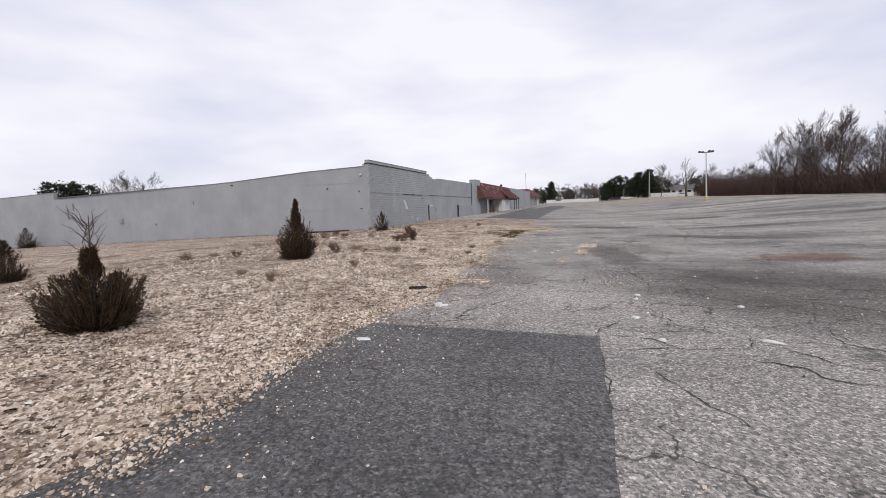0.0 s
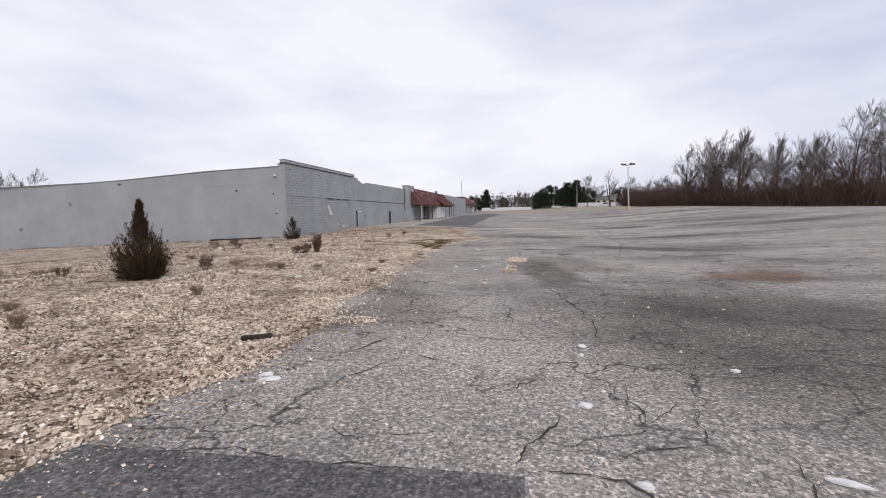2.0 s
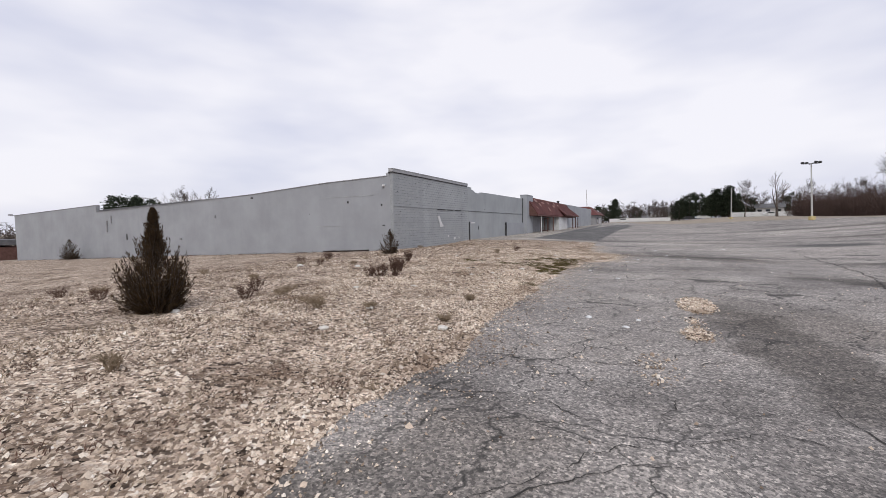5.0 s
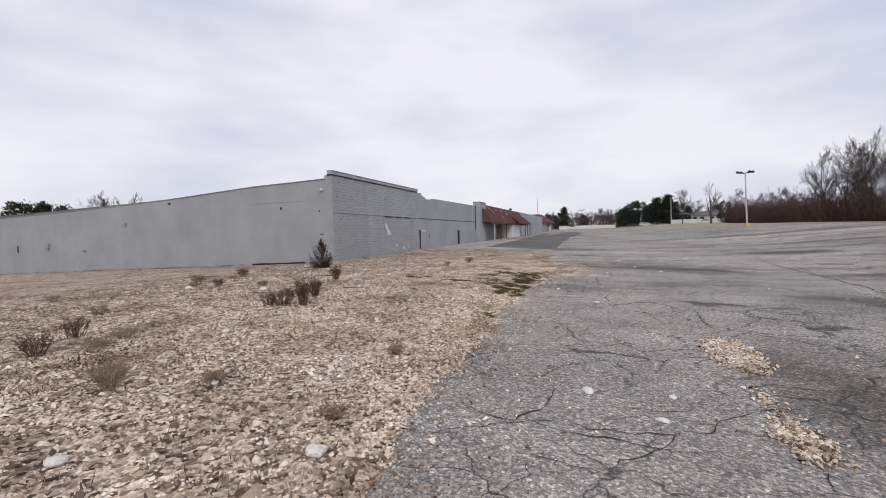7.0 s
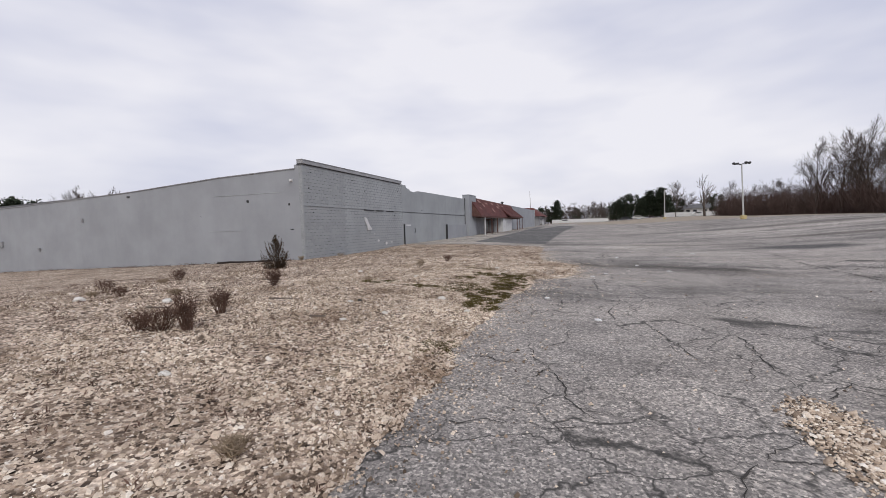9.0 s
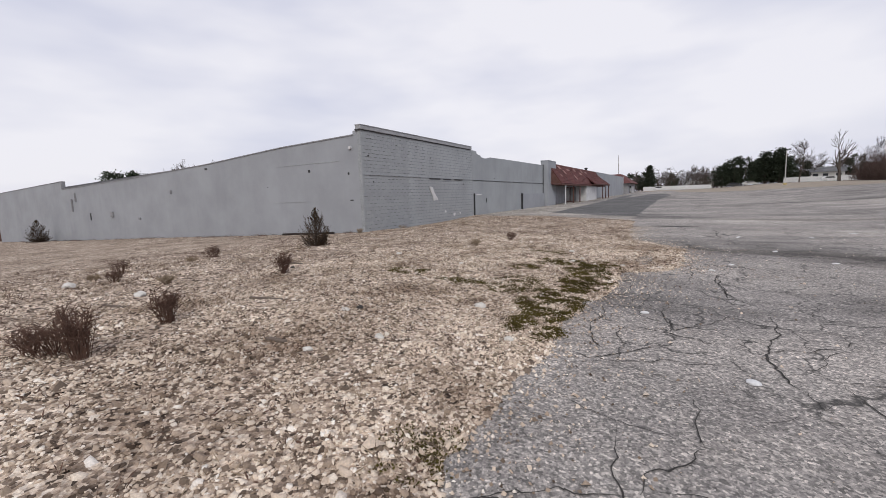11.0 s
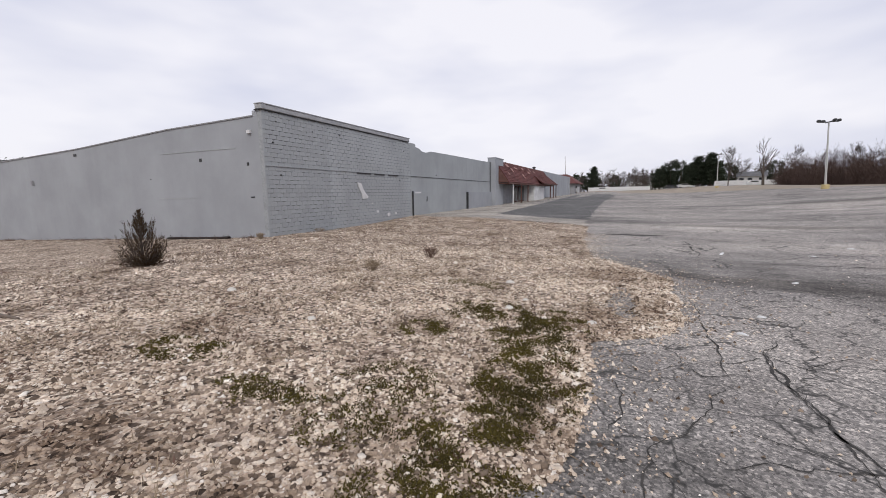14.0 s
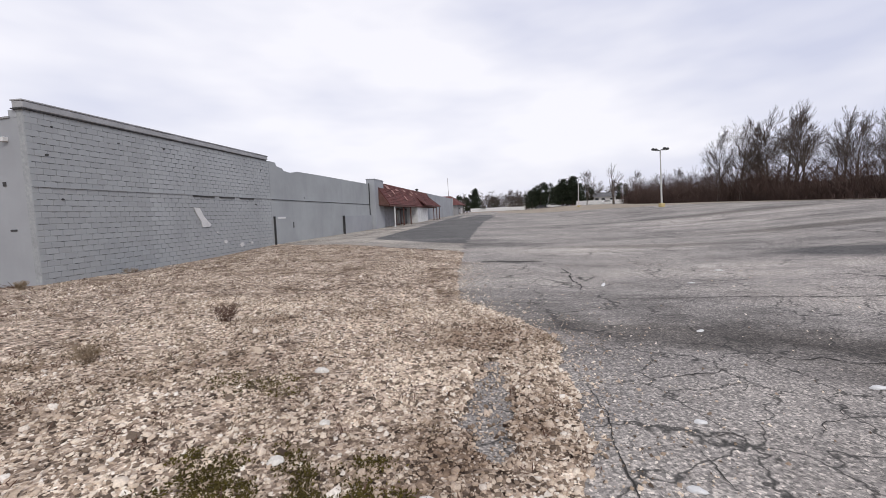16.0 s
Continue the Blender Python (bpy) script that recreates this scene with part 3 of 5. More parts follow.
for k, (w, pts) in enumerate((
    (0.04, [(-1.41, 28.05), (0.3, 28.26), (2.72, 28.4), (5.1, 28.51), (14, 28.7)]),
    (0.05, [(0.94, 32.5), (0.89, 30.4), (0.87, 29.5), (0.78, 28.6)]),
    (0.05, [(-1.9, 34.0), (-0.1, 33.85), (0.6, 33.8)]),
    (0.017, [(0.13, 24.9), (0.15, 23.4), (0.12, 22.7), (0.11, 22.05), (0.2, 21.9)]),
    (0.02, [(0.69, 23.2), (0.5, 22.72), (0.48, 22.1), (0.52, 21.45), (0.55, 21.1), (0.52, 20.6)]),
    (0.014, [(0.51, 22.72), (0.74, 22.45), (0.99, 22.39), (1.6, 22.3)]),
    (0.013, [(0.51, 22.73), (0.72, 23.17), (1.04, 23.21)]),
    (0.014, [(0.13, 22.32), (0.3, 22.42), (0.47, 22.65)]),
    (0.013, [(-0.22, 22.24), (-0.12, 22.0), (0.13, 22.17), (0.18, 22.06)]),
    (0.013, [(-0.93, 22.09), (-0.59, 22.25), (-0.37, 22.37)]),
    (0.015, [(-0.17, 20.73), (0.09, 20.9), (0.36, 20.95), (0.9, 21.1)]),
    (0.015, [(-0.62, 20.09), (-0.56, 20.36), (-0.52, 20.75), (-0.3, 21.04), (-0.09, 21.68), (0.14, 21.92)]),
    (0.014, [(-0.52, 20.71), (-0.43, 20.49), (-0.36, 20.1), (-0.1, 19.5), (-0.02, 19.26)]),
    (0.018, [(-0.83, 20.16), (-0.82, 19.88), (-0.86, 19.3), (-0.62, 18.5), (-0.64, 18.12)]),
    (0.013, [(-0.85, 20.87), (-0.71, 21.14), (-0.7, 21.51), (-0.79, 21.92)]),
    (0.016, [(-0.18, 20.62), (-0.18, 20.26), (-0.16, 20.02), (-0.02, 19.26), (0.34, 19.67), (0.53, 20.07), (0.86, 20.08)]),
    (0.017, [(0.95, 20.64), (0.84, 19.85), (0.83, 19.56), (0.7, 18.7), (0.9, 17.6)]),
    (0.016, [(-1.05, 18.11), (-0.8, 18.21), (-0.64, 18.12), (-0.46, 18.35), (-0.33, 18.6), (-0.12, 18.89)]),
    (0.013, [(-0.85, 17.93), (-0.44, 18.16), (-0.07, 18.38), (0.6, 18.6)]),
    (0.016, [(0.56, 23.0), (0.53, 22.2), (0.55, 21.1), (0.56, 20.29)]),
    (0.015, [(-0.31, 17.2), (-0.18, 16.37), (0.29, 15.28), (0.64, 14.74)]),
    (0.015, [(1.01, 18.57), (1.25, 17.31), (1.47, 16.26)]),
    (0.018, [(2.07, 18.22), (2.0, 16.55), (1.94, 15.96)]),
    (0.017, [(-0.6, 12.9), (-0.23, 12.77), (-0.01, 12.73), (0.07, 12.93), (0.13, 13.1), (0.2, 13.8)]),
    (0.017, [(-0.01, 12.73), (0.25, 12.54), (0.54, 12.57), (1.2, 12.6)]),
    (0.02, [(2.42, 11.25), (2.61, 10.41), (2.75, 9.45), (2.82, 8.56), (2.83, 8.05), (2.83, 7.57)]),
    (0.02, [(2.7, 12.4), (3.16, 11.87), (3.54, 10.88), (4.05, 10.57), (5.3, 10.3)]),
    (0.018, [(-0.3, 8.2), (0.2, 8.45), (0.6, 8.94), (1.07, 9.56), (1.42, 9.75)]),
    (0.014, [(1.55, 9.8), (1.82, 9.12), (1.89, 8.33), (2.08, 8.02)]),
    (0.03, [(4.4, 14.2), (4.76, 14.15), (5.4, 14.0)]),
    (0.016, [(2.31, 5.96), (1.98, 5.5), (1.96, 5.32)]),
    (0.016, [(1.98, 5.29), (2.51, 5.36), (2.64, 5.15), (2.87, 5.01)]),
    (0.014, [(3.48, 5.96), (3.46, 5.47), (3.25, 5.16), (2.62, 5.05), (2.22, 4.96), (2.02, 4.84)]),
    (0.017, [(3.57, 5.39), (3.74, 5.15), (3.87, 4.93), (4.6, 4.8)]),
    (0.017, [(3.2, 4.9), (3.56, 4.82), (3.65, 4.62), (4.2, 4.4)]),
    (0.017, [(2.4, 4.6), (2.49, 4.29), (2.57, 4.08), (2.8, 3.6)]),
    (0.014, [(4.19, 6.06), (4.25, 5.59), (4.49, 5.43), (5.4, 5.3)]),
    (0.016, [(-0.6, 5.2), (0.6, 5.23), (2.0, 5.3)]),
    (0.014, [(2.02, 5.2), (2.04, 3.8), (2.03, 2.4), (2.02, 0)]),
    (0.05, [(4.4, 14.4), (5.96, 20.2), (6.2, 23), (6.5, 28.2), (7.2, 31)]),
)):
    crack(pts, w * 0.68, 0.06, k * 1.9)
crk = random.Random(5)
# a net of finer cracks that meet one another, dense in places
NET = 0.72


def knot(i, j):
    """A joint of the crack net, in brick bond, shifted at random."""
    g = random.Random(i * 977 + j * 31)
    return (-1.4 + (i + 0.5 * (j % 2)) * NET + g.uniform(-0.26, 0.26), 5.6 + j * NET * 0.9 + g.uniform(-0.24, 0.24))


for j in range(46):
    for i in range(11):
        x, y = knot(i, j)
        for q in (knot(i + 1, j), knot(i + (j % 2), j + 1)):
            fade = 0.42 + 0.5 * noise.noise((x * 0.33, y * 0.33, 2.0)) - 0.05 * max(0.0, x - 2)
            if crk.random() > fade or min(x - edge(y), q[0] - edge(q[1])) < 0.06:
                continue
            crack([(x, y), q], crk.uniform(0.004, 0.011), 0.1, 3.0)
for i in range(150):
    x, y = crk.uniform(1, 34), crk.uniform(24, 130)
    a = crk.choice((0.0, 0.0, 1.5)) + crk.uniform(-0.25, 0.25)
    ln = crk.uniform(2, 12)
    crack([(x, y), (x + math.cos(a) * ln, y + math.sin(a) * ln)], crk.uniform(0.02, 0.06), 0.2, i * 2.3)
cracks = link_mesh("asphalt_cracks", cv, cf, M_CRACK)
tagged(cracks, "dark open cracks wandering across the old asphalt", "cracks", kind="stuff")

# ---- the store building ----
store = thing("store_building", -15.5, 32.2, 0, "long closed grey masonry store with a red mansard canopy", "building")
X0, Y0 = -15.5, 32.2


def store_part(name, bm, material, parent=None, label="", smooth=False):
    bmesh.ops.translate(bm, verts=bm.verts, vec=(-X0, -Y0, 0))
    return part(name, bm, material, parent or store, label, smooth)


# side wall, its top falling towards the back
bm = prism(bmesh.new(), [(-80.2, -4.5), (-15.75, -1.5), (-15.75, 5.05), (-16.0, 5.05), (-22, 4.88), (-30.3, 4.4), (-43, 3.95), (-57.4, 3.6), (-57.4, 4.42), (-80.2, 3.78)], "y", 32.2, 32.5)
side = store_part("wall", bm, M_WALL)
bm = bmesh.new()
for (xa, za), (xb, zb) in zip([(-16.0, 5.05), (-22, 4.88), (-30.3, 4.4), (-43, 3.95), (-57.3, 3.6)], [(-22, 4.88), (-30.3, 4.4), (-43, 3.95), (-57.3, 3.6)]):
    prism(bm, [(xa, za + 0.004), (xb, zb + 0.004), (xb, zb + 0.06), (xa, za + 0.06)], "y", 32.16, 32.54)
prism(bm, [(-57.35, 4.424), (-80.25, 3.784), (-80.25, 3.84), (-57.35, 4.48)], "y", 32.16, 32.54)
prism(bm, [(-57.36, 3.66), (-57.25, 3.66), (-57.25, 4.48), (-57.36, 4.48)], "y", 32.17, 32.53)
store_part("coping", bm, M_COPING)
bm = prism(bmesh.new(), [(32.5, -4.5), (140, -1), (140, 4.6), (32.5, 3.6)], "x", -80.2, -79.9)
store_part("wall", bm, M_WALL)
bm = prism(bmesh.new(), [(-80, 3.3), (-15.8, 4.6), (-15.8, 4.75), (-80, 3.45)], "y", 32.5, 139.5)
store_part("roof", bm, M_ROOFGREY)
# front wall: backing of the block part, then the plain run to the pilaster, then the rest
bm = prism(bmesh.new(), [(32.2, -1.5), (45.9, -1.0), (45.9, 5.3), (32.2, 5.3)], "x", -15.75, -15.508)
block_wall = store_part("block_wall", bm, M_JOINT)
bm = prism(bmesh.new(), [(45.9, -1.0), (65.7, -1.0), (65.7, 5.12), (52.5, 5.02), (49.6, 4.98), (48.7, 4.8), (47.7, 4.86), (47.5, 5.0), (46.8, 5.08), (46.7, 5.3), (45.9, 5.32)], "x", -15.75, -15.5)
store_part("wall", bm, M_BLOCK)
bm = prism(bmesh.new(), [(69.2, -1.0), (138.4, -1.0), (138.4, 5.7), (69.2, 5.5)], "x", -15.75, -15.45)
store_part("wall", bm, M_WALL)
bm = box(bmesh.new(), -15.75, -15.2, 138.4, 139, -1, 5.75)
store_part("pilaster", bm, M_WALL)
bm = prism(bmesh.new(), [(-80, -1), (-15.5, -1), (-15.5, 5.6), (-80, 4.0)], "y", 139, 139.3)
store_part("wall", bm, M_WALL)
bm = box(bmesh.new(), -15.8, -14.85, 65.7, 69.1, -0.5, 5.62)
box(bm, -15.84, -14.81, 65.66, 69.14, 5.62, 5.7)
store_part("pilaster", bm, M_WALL)
bm = box(bmesh.new(), -15.51, -15.44, 65.52, 65.69, 1.7, 5.2)
store_part("downpipe", bm, M_DARK, label="dark rain pipe beside the pilaster")
# raised parapet coping over the block part
# the coping's shadow line, built as a thin dark strip
bm = box(bmesh.new(), -15.85, -15.44, 32.12, 45.6, 5.302, 5.34)
store_part("coping_shadow_strip", bm, M_DARK)
bm = box(bmesh.new(), -15.82, -15.42, 32.15, 45.7, 5.342, 5.56, 0.02)
box(bm, -15.84, -15.40, 32.13, 45.72, 5.562, 5.6)
store_part("coping", bm, M_CAP)
# stepped return of the parapet at the corner
bm = box(bmesh.new(), -16.05, -15.76, 32.2, 32.6, 5.06, 5.3)
store_part("parapet_step", bm, M_WALL)
# ledge half way up
bm = box(bmesh.new(), -15.55, -15.46, 32.25, 65.4, 2.88, 2.93)
store_part("ledge", bm, M_BLOCK)
# shade below the ledge, laid on as dark strips
bm = box(bmesh.new(), -15.55, -15.462, 46, 65.4, 2.845, 2.876)
for a, b in ((39.1, 40.6), (41.0, 42.2), (42.7, 44.0)):
    box(bm, -15.54, -15.452, a, b, 2.80, 2.87)
store_part("ledge_shadow_strip", bm, M_DARK)
# low projecting panels
bm = box(bmesh.new(), -15.5, -15.3, 57.75, 65.68, -0.4, 1.66)
store_part("base_panel", bm, M_WALL)
# dark strip added for the shade down the panel's left edge
bm = box(bmesh.new(), -15.5, -15.28, 57.68, 57.742, -0.4, 1.7)
store_part("shaded_edge_strip", bm, M_DARK)
bm = box(bmesh.new(), -15.5, -15.42, 46.12, 49.0, -0.6, 1.7)
store_part("base_panel", bm, M_BLOCK)
# the same shaded edge, as a dark strip on the nearer panel
bm = box(bmesh.new(), -15.5, -15.38, 46.04, 46.11, -0.6, 1.76)
store_part("shaded_edge_strip", bm, M_DARK)
bm = box(bmesh.new(), -15.42, -15.39, 48.4, 48.48, 0.95, 1.35)
box(bm, -15.42, -15.39, 48.3, 48.4, 0.95, 1.0)
store_part("bent_bracket", bm, M_DARK)
bm = box(bmesh.new(), -15.42, -15.4, 46.4, 47.4, 1.6, 1.72)
store_part("pale_strip", bm, M_WHITE)


def wall_fleck(y, z, pts, material, name):
    bm = prism(bmesh.new(), [(y + a, z + b) for a, b in pts], "x", -15.49, -15.452)
    return store_part(name, bm, material)


wall_fleck(39.1, 1.3, [(0.45, 0), (0.95, 0.02), (1.1, 0.12), (0.85, 0.3), (0.6, 0.55), (0.35, 0.97), (-0.02, 0.98), (0.1, 0.7), (0.4, 0.3)], M_WHITE, "white_paint_splash")
for y, z, s in ((32.75, 3.95, 0.05), (33.0, 4.9, 0.035), (33.1, 2.5, 0.04), (35.4, 4.75, 0.035), (37.6, 4.85, 0.04), (39.3, 4.2, 0.03), (44.9, 4.6, 0.04), (41.2, 0.45, 0.12), (42.6, 0.2, 0.16), (43.5, 0.25, 0.1), (40.6, 1.0, 0.05), (50.4, 3.1, 0.06), (44.2, 2.5, 0.05)):
    pts = [(s * (1 + 0.4 * rnd.random()) * math.cos(k * 1.05), s * (0.6 + 0.4 * rnd.random()) * math.sin(k * 1.05)) for k in range(6)]
    wall_fleck(y, z, pts, M_WHITE if z < 1.2 else M_DARK, "paint_fleck" if z < 1.2 else "wall_hole")
# marks and fittings on the side wall
for x, z, w, h, m, nm in ((-19.65, 3.31, 0.16, 0.16, M_DARK, "vent_hole"), (-16.5, 3.0, 0.12, 0.14, M_DARK, "vent_hole"), (-16.25, 4.4, 0.18, 0.14, M_WHITE, "wall_light"), (-30.4, 4.1, 0.3, 0.14, M_DARK, "scupper"), (-51, 0.7, 0.22, 0.7, M_DARK, "vent_slot"), (-55, 1.9, 0.16, 1.3, M_COPING, "drain_pipe"), (-54.0, 2.7, 0.1, 0.9, M_COPING, "drain_pipe"), (-46.2, 0.92, 0.5, 0.5, M_COPING, "wall_patch"), (-41, 0.5, 0.2, 0.2, M_COPING, "wall_patch"), (-64.6, -1.75, 1.0, 1.2, M_COPING, "meter_box"), (-16.35, 1.5, 0.25, 0.06, M_DARK, "wall_hole"), (-23.6, 2.5, 0.06, 0.05, M_DARK, "wall_hole"), (-35.5, 2.6, 0.1, 0.3, M_COPING, "drain_pipe")):
    bm = box(bmesh.new(), x - w / 2, x + w / 2, 32.06 if m != M_DARK else 32.17, 32.203, z - h / 2, z + h / 2, 0.01)
    store_part(nm, bm, m)
for x0, x1, z in ((-23, -20.2, 1.5), (-22.5, -17.2, 3.75), (-56, -54.6, 1.0)):
    bm = box(bmesh.new(), x0, x1, 32.18, 32.203, z - 0.015, z + 0.015)
    store_part("wall_seam", bm, M_BLOCK)
bm = box(bmesh.new(), -80.6, -80.15, 31.9, 32.1, 3.75, 3.85)
box(bm, -81.1, -80.5, 31.8, 32.15, 3.8, 4.0)
store_part("flood_light", bm, M_COPING)


# red canopy: a sloped shingle roof over the walk
def slope_face(y0, y1, xt, zt, xb, zb, th=0.12):
    return prism(bmesh.new(), [(xt, zt), (xb, zb), (xb - 0.02, zb - th), (xt, zt - th - 0.1)], "y", y0, y1)


canopy_roof = store_part("canopy_roof", slope_face(67.0, 99.0, -15.35, 5.5, -13.55, 2.85), M_RED, label="faded red shingle mansard roof")
porch_roof = store_part("canopy_roof", slope_face(86.0, 100.6, -14.9, 4.6, -12.9, 3.0), M_RED, label="faded red shingle porch roof")
bm = prism(bmesh.new(), [(-15.4, 5.35), (-13.6, 2.8), (-15.4, 2.8)], "y", 66.98, 67.06)
store_part("canopy_cheek", bm, M_BROWN)
bm = box(bmesh.new(), -15.4, -13.6, 67.05, 99, 2.66, 2.74)
box(bm, -15.4, -12.95, 86.05, 100.5, 2.86, 2.93)
store_part("soffit", bm, M_BROWN)
bm = box(bmesh.new(), -13.68, -13.56, 67.05, 99, 2.62, 2.86)
store_part("fascia", bm, M_BROWN)
bm = box(bmesh.new(), -13.02, -12.9, 86.0, 100.55, 2.84, 3.0)
store_part("fascia", bm, M_BROWN)
# courses of shingles, each a strip proud of the roof
for i in range(13):
    t0, t1 = i / 13, (i + 1) / 13
    for roof, (ya, yb, xt, zt, xb, zb) in ((canopy_roof, (67.0, 99.0, -15.35, 5.5, -13.55, 2.85)), (porch_roof, (86.0, 100.6, -14.9, 4.6, -12.9, 3.0))):
        k = ya
        bm = bmesh.new()
        while k < yb - 0.05:
            w = min(rnd.uniform(0.5, 1.1), yb - k)
            e = rnd.uniform(0.02, 0.05)
            xa, za = xt + (xb - xt) * t0, zt + (zb - zt) * t0
            xc, zc = xt + (xb - xt) * t1, zt + (zb - zt) * t1
            prism(bm, [(xa, za + 0.004), (xc, zc + 0.004), (xc + e, zc + e * 0.7), (xa, za + 0.012)], "y", k, k + w - 0.015)
            k += w
        store_part("shingle_course", bm, M_RED, roof)
# slipped and bleached shingles
for y, t, w, h in ((70.5, 0.1, 1.2, 0.35), (72, 0.3, 0.8, 0.4), (74.5, 0.2, 1.6, 0.2), (77, 0.5, 0.7, 0.5), (79, 0.15, 1.1, 0.25), (82, 0.3, 1.3, 0.3), (84, 0.1, 0.8, 0.4), (69, 0.55, 0.6, 0.25), (87, 0.2, 1.0, 0.2)):
    t1 = t + h * 0.5
    xa, za, xc, zc = -15.35 + 1.8 * t, 5.5 - 2.65 * t, -15.35 + 1.8 * t1, 5.5 - 2.65 * t1
    bm = prism(bmesh.new(), [(xa + 0.04, za + 0.03), (xc + 0.07, zc + 0.05), (xc + 0.1, zc + 0.07), (xa + 0.06, za + 0.05)], "y", y, y + w)
    store_part("loose_shingle", bm, M_REDPALE, canopy_roof)
bm = lathe(bmesh.new(), [(0.18, 5.45), (0.18, 5.8), (0.3, 5.82), (0.3, 6.0), (0.12, 6.1)], 10, -15.9, 93)
store_part("roof_vent", bm, M_DARK)
for y, x in ((69.6, -13.7), (74.0, -13.7), (78.1, -13.7), (93.7, -13.1), (97.0, -13.1), (100.1, -13.1)):
    zb = gz(x, y)
    bm = box(bmesh.new(), x - 0.07, x + 0.07, y - 0.07, y + 0.07, zb - 0.1, 2.66 if y < 80 else 2.86, 0.012)
    box(bm, x - 0.12, x + 0.12, y - 0.12, y + 0.12, zb - 0.1, zb + 0.08)
    store_part("column", bm, M_WHITE if y < 72 else M_BROWN)
bm = box(bmesh.new(), -15.5, -13.75, 83.0, 91.5, -0.2, 2.66)
store_part("vestibule", bm, M_WHITE, label="white boarded entrance vestibule")
for y0, y1 in ((76.2, 78.4), (79.0, 82.6)):
    bm = box(bmesh.new(), -15.45, -15.34, y0, y1, 0.1, 2.5)
    fr = store_part("door", bm, M_BROWN, label="closed dark store entrance door")
    bm = box(bmesh.new(), -15.345, -15.32, y0 + 0.12, (y0 + y1) / 2 - 0.06, 0.4, 2.35)
    store_part("pane", bm, M_GLASS, fr)
    bm = box(bmesh.new(), -15.345, -15.32, (y0 + y1) / 2 + 0.06, y1 - 0.12, 0.4, 2.35)
    store_part("pane", bm, M_GLASS, fr)
bm = box(bmesh.new(), -15.45, -15.36, 70, 75.6, 0.2, 2.6)
store_part("boarded_window", bm, M_COPING)

# the next shop further along, with its own red roof
shop = thing("far_shop", -18.6, 165, gz(-18.6, 165), "small far shop with a red hipped roof", "building")
bm = box(bmesh.new(), -9, 2.5, -7, 12, -1, 3.2)
part("wall", bm, M_COPING, shop)
bm = bmesh.new()
v = [bm.verts.new(p) for p in ((-10, -8, 3.2), (3.6, -8, 3.2), (3.6, 13, 3.2), (-10, 13, 3.2), (-6, -1, 6.4), (-0.6, -1, 6.4), (-0.6, 6, 6.4), (-6, 6, 6.4))]
for f in ((0, 1, 5, 4), (1, 2, 6, 5), (2, 3, 7, 6), (3, 0, 4, 7), (4, 5, 6, 7), (3, 2, 1, 0)):
    bm.faces.new([v[i] for i in f])
part("roof", bm, M_RED, shop)
bm = box(bmesh.new(), 2.5, 2.56, -4, 0, 0.2, 2.3)
part("window", bm, M_GLASS, shop)
bm = box(bmesh.new(), 2.5, 2.56, 2, 8, 0.2, 2.3)
part("window", bm, M_WHITE, shop)

# ---- poles and lamps ----
def lot_lamp(x, y, height, base_z, heads, lean, label):
    t = thing("street_lamp", x, y, base_z, label, "lamp post", "parking lot lamps")
    bm = lathe(bmesh.new(), [(0.42, -0.3), (0.42, 0.45), (0.38, 0.55)], 14)
    part("base", bm, M_YELLOW, t, "faded yellow concrete footing")
    vv, ff = [], []
    tube(vv, ff, (0, 0, 0.5), (lean, 0, height), 0.13, 0.075, 10)
    link_mesh("pole", vv, ff, M_POLE, t)
    vv, ff = [], []
    tube(vv, ff, (lean - 1.0, 0, height - 0.02), (lean + 1.0, 0, height - 0.02), 0.045, 0.045, 6)
    tube(vv, ff, (lean, -1.0, height - 0.02), (lean, 1.0, height - 0.02), 0.045, 0.045, 6)
    link_mesh("cross_arm", vv, ff, M_DARK, t)
    for dx, dy in heads:
        bm = box(bmesh.new(), lean + dx - 0.2, lean + dx + 0.2, dy - 0.2, dy + 0.2, height - 0.02, height + 0.3, 0.09)
        part("lamp_head", bm, M_DARK, t)
    return t


lot_lamp(22.4, 86.5, 8.3, gz(22.4, 86.5), ((-1.0, 0), (-0.4, 0.5), (0.4, -0.5), (1.0, 0)), -0.3, "tall pale steel parking lot lamp with four dark floodlights")
lot_lamp(22.0, 154, 9.0, gz(22, 154), ((-0.9, 0), (0.6, 0)), -0.1, "far pale steel parking lot lamp with two floodlights")


flag = thing("flag_pole", -19.6, 164, gz(-19.6, 164), "slim bare metal pole behind the store", "pole")
vv, ff = [], []
tube(vv, ff, (0, 0, 0), (-0.4, 0, 12.6), 0.12, 0.05, 8)
link_mesh("pole", vv, ff, M_WOODPOLE, flag)
left_pole = thing("utility_pole", -97, 31.5, -4.0, "dark wooden utility pole behind the store", "utility pole")
vv, ff = [], []
tube(vv, ff, (0, 0, -1), (0, 0, 9.5), 0.2, 0.14, 8)
link_mesh("pole", vv, ff, M_WOODPOLE, left_pole)
red_shed = thing("red_shed", -108, 33.5, -4.6, "low far building with a red front band", "building")
part("wall", box(bmesh.new(), -14, 4, 0, 8, -1, 3.4), M_BROWN, red_shed)
part("band", box(bmesh.new(), -14.1, 4.1, -0.6, -0.01, 2.6, 3.6), M_RED, red_shed)
part("roof", box(bmesh.new(), -14.3, 4.3, -0.4, 8.3, 3.7, 4.7), M_ROOFGREY, red_shed)


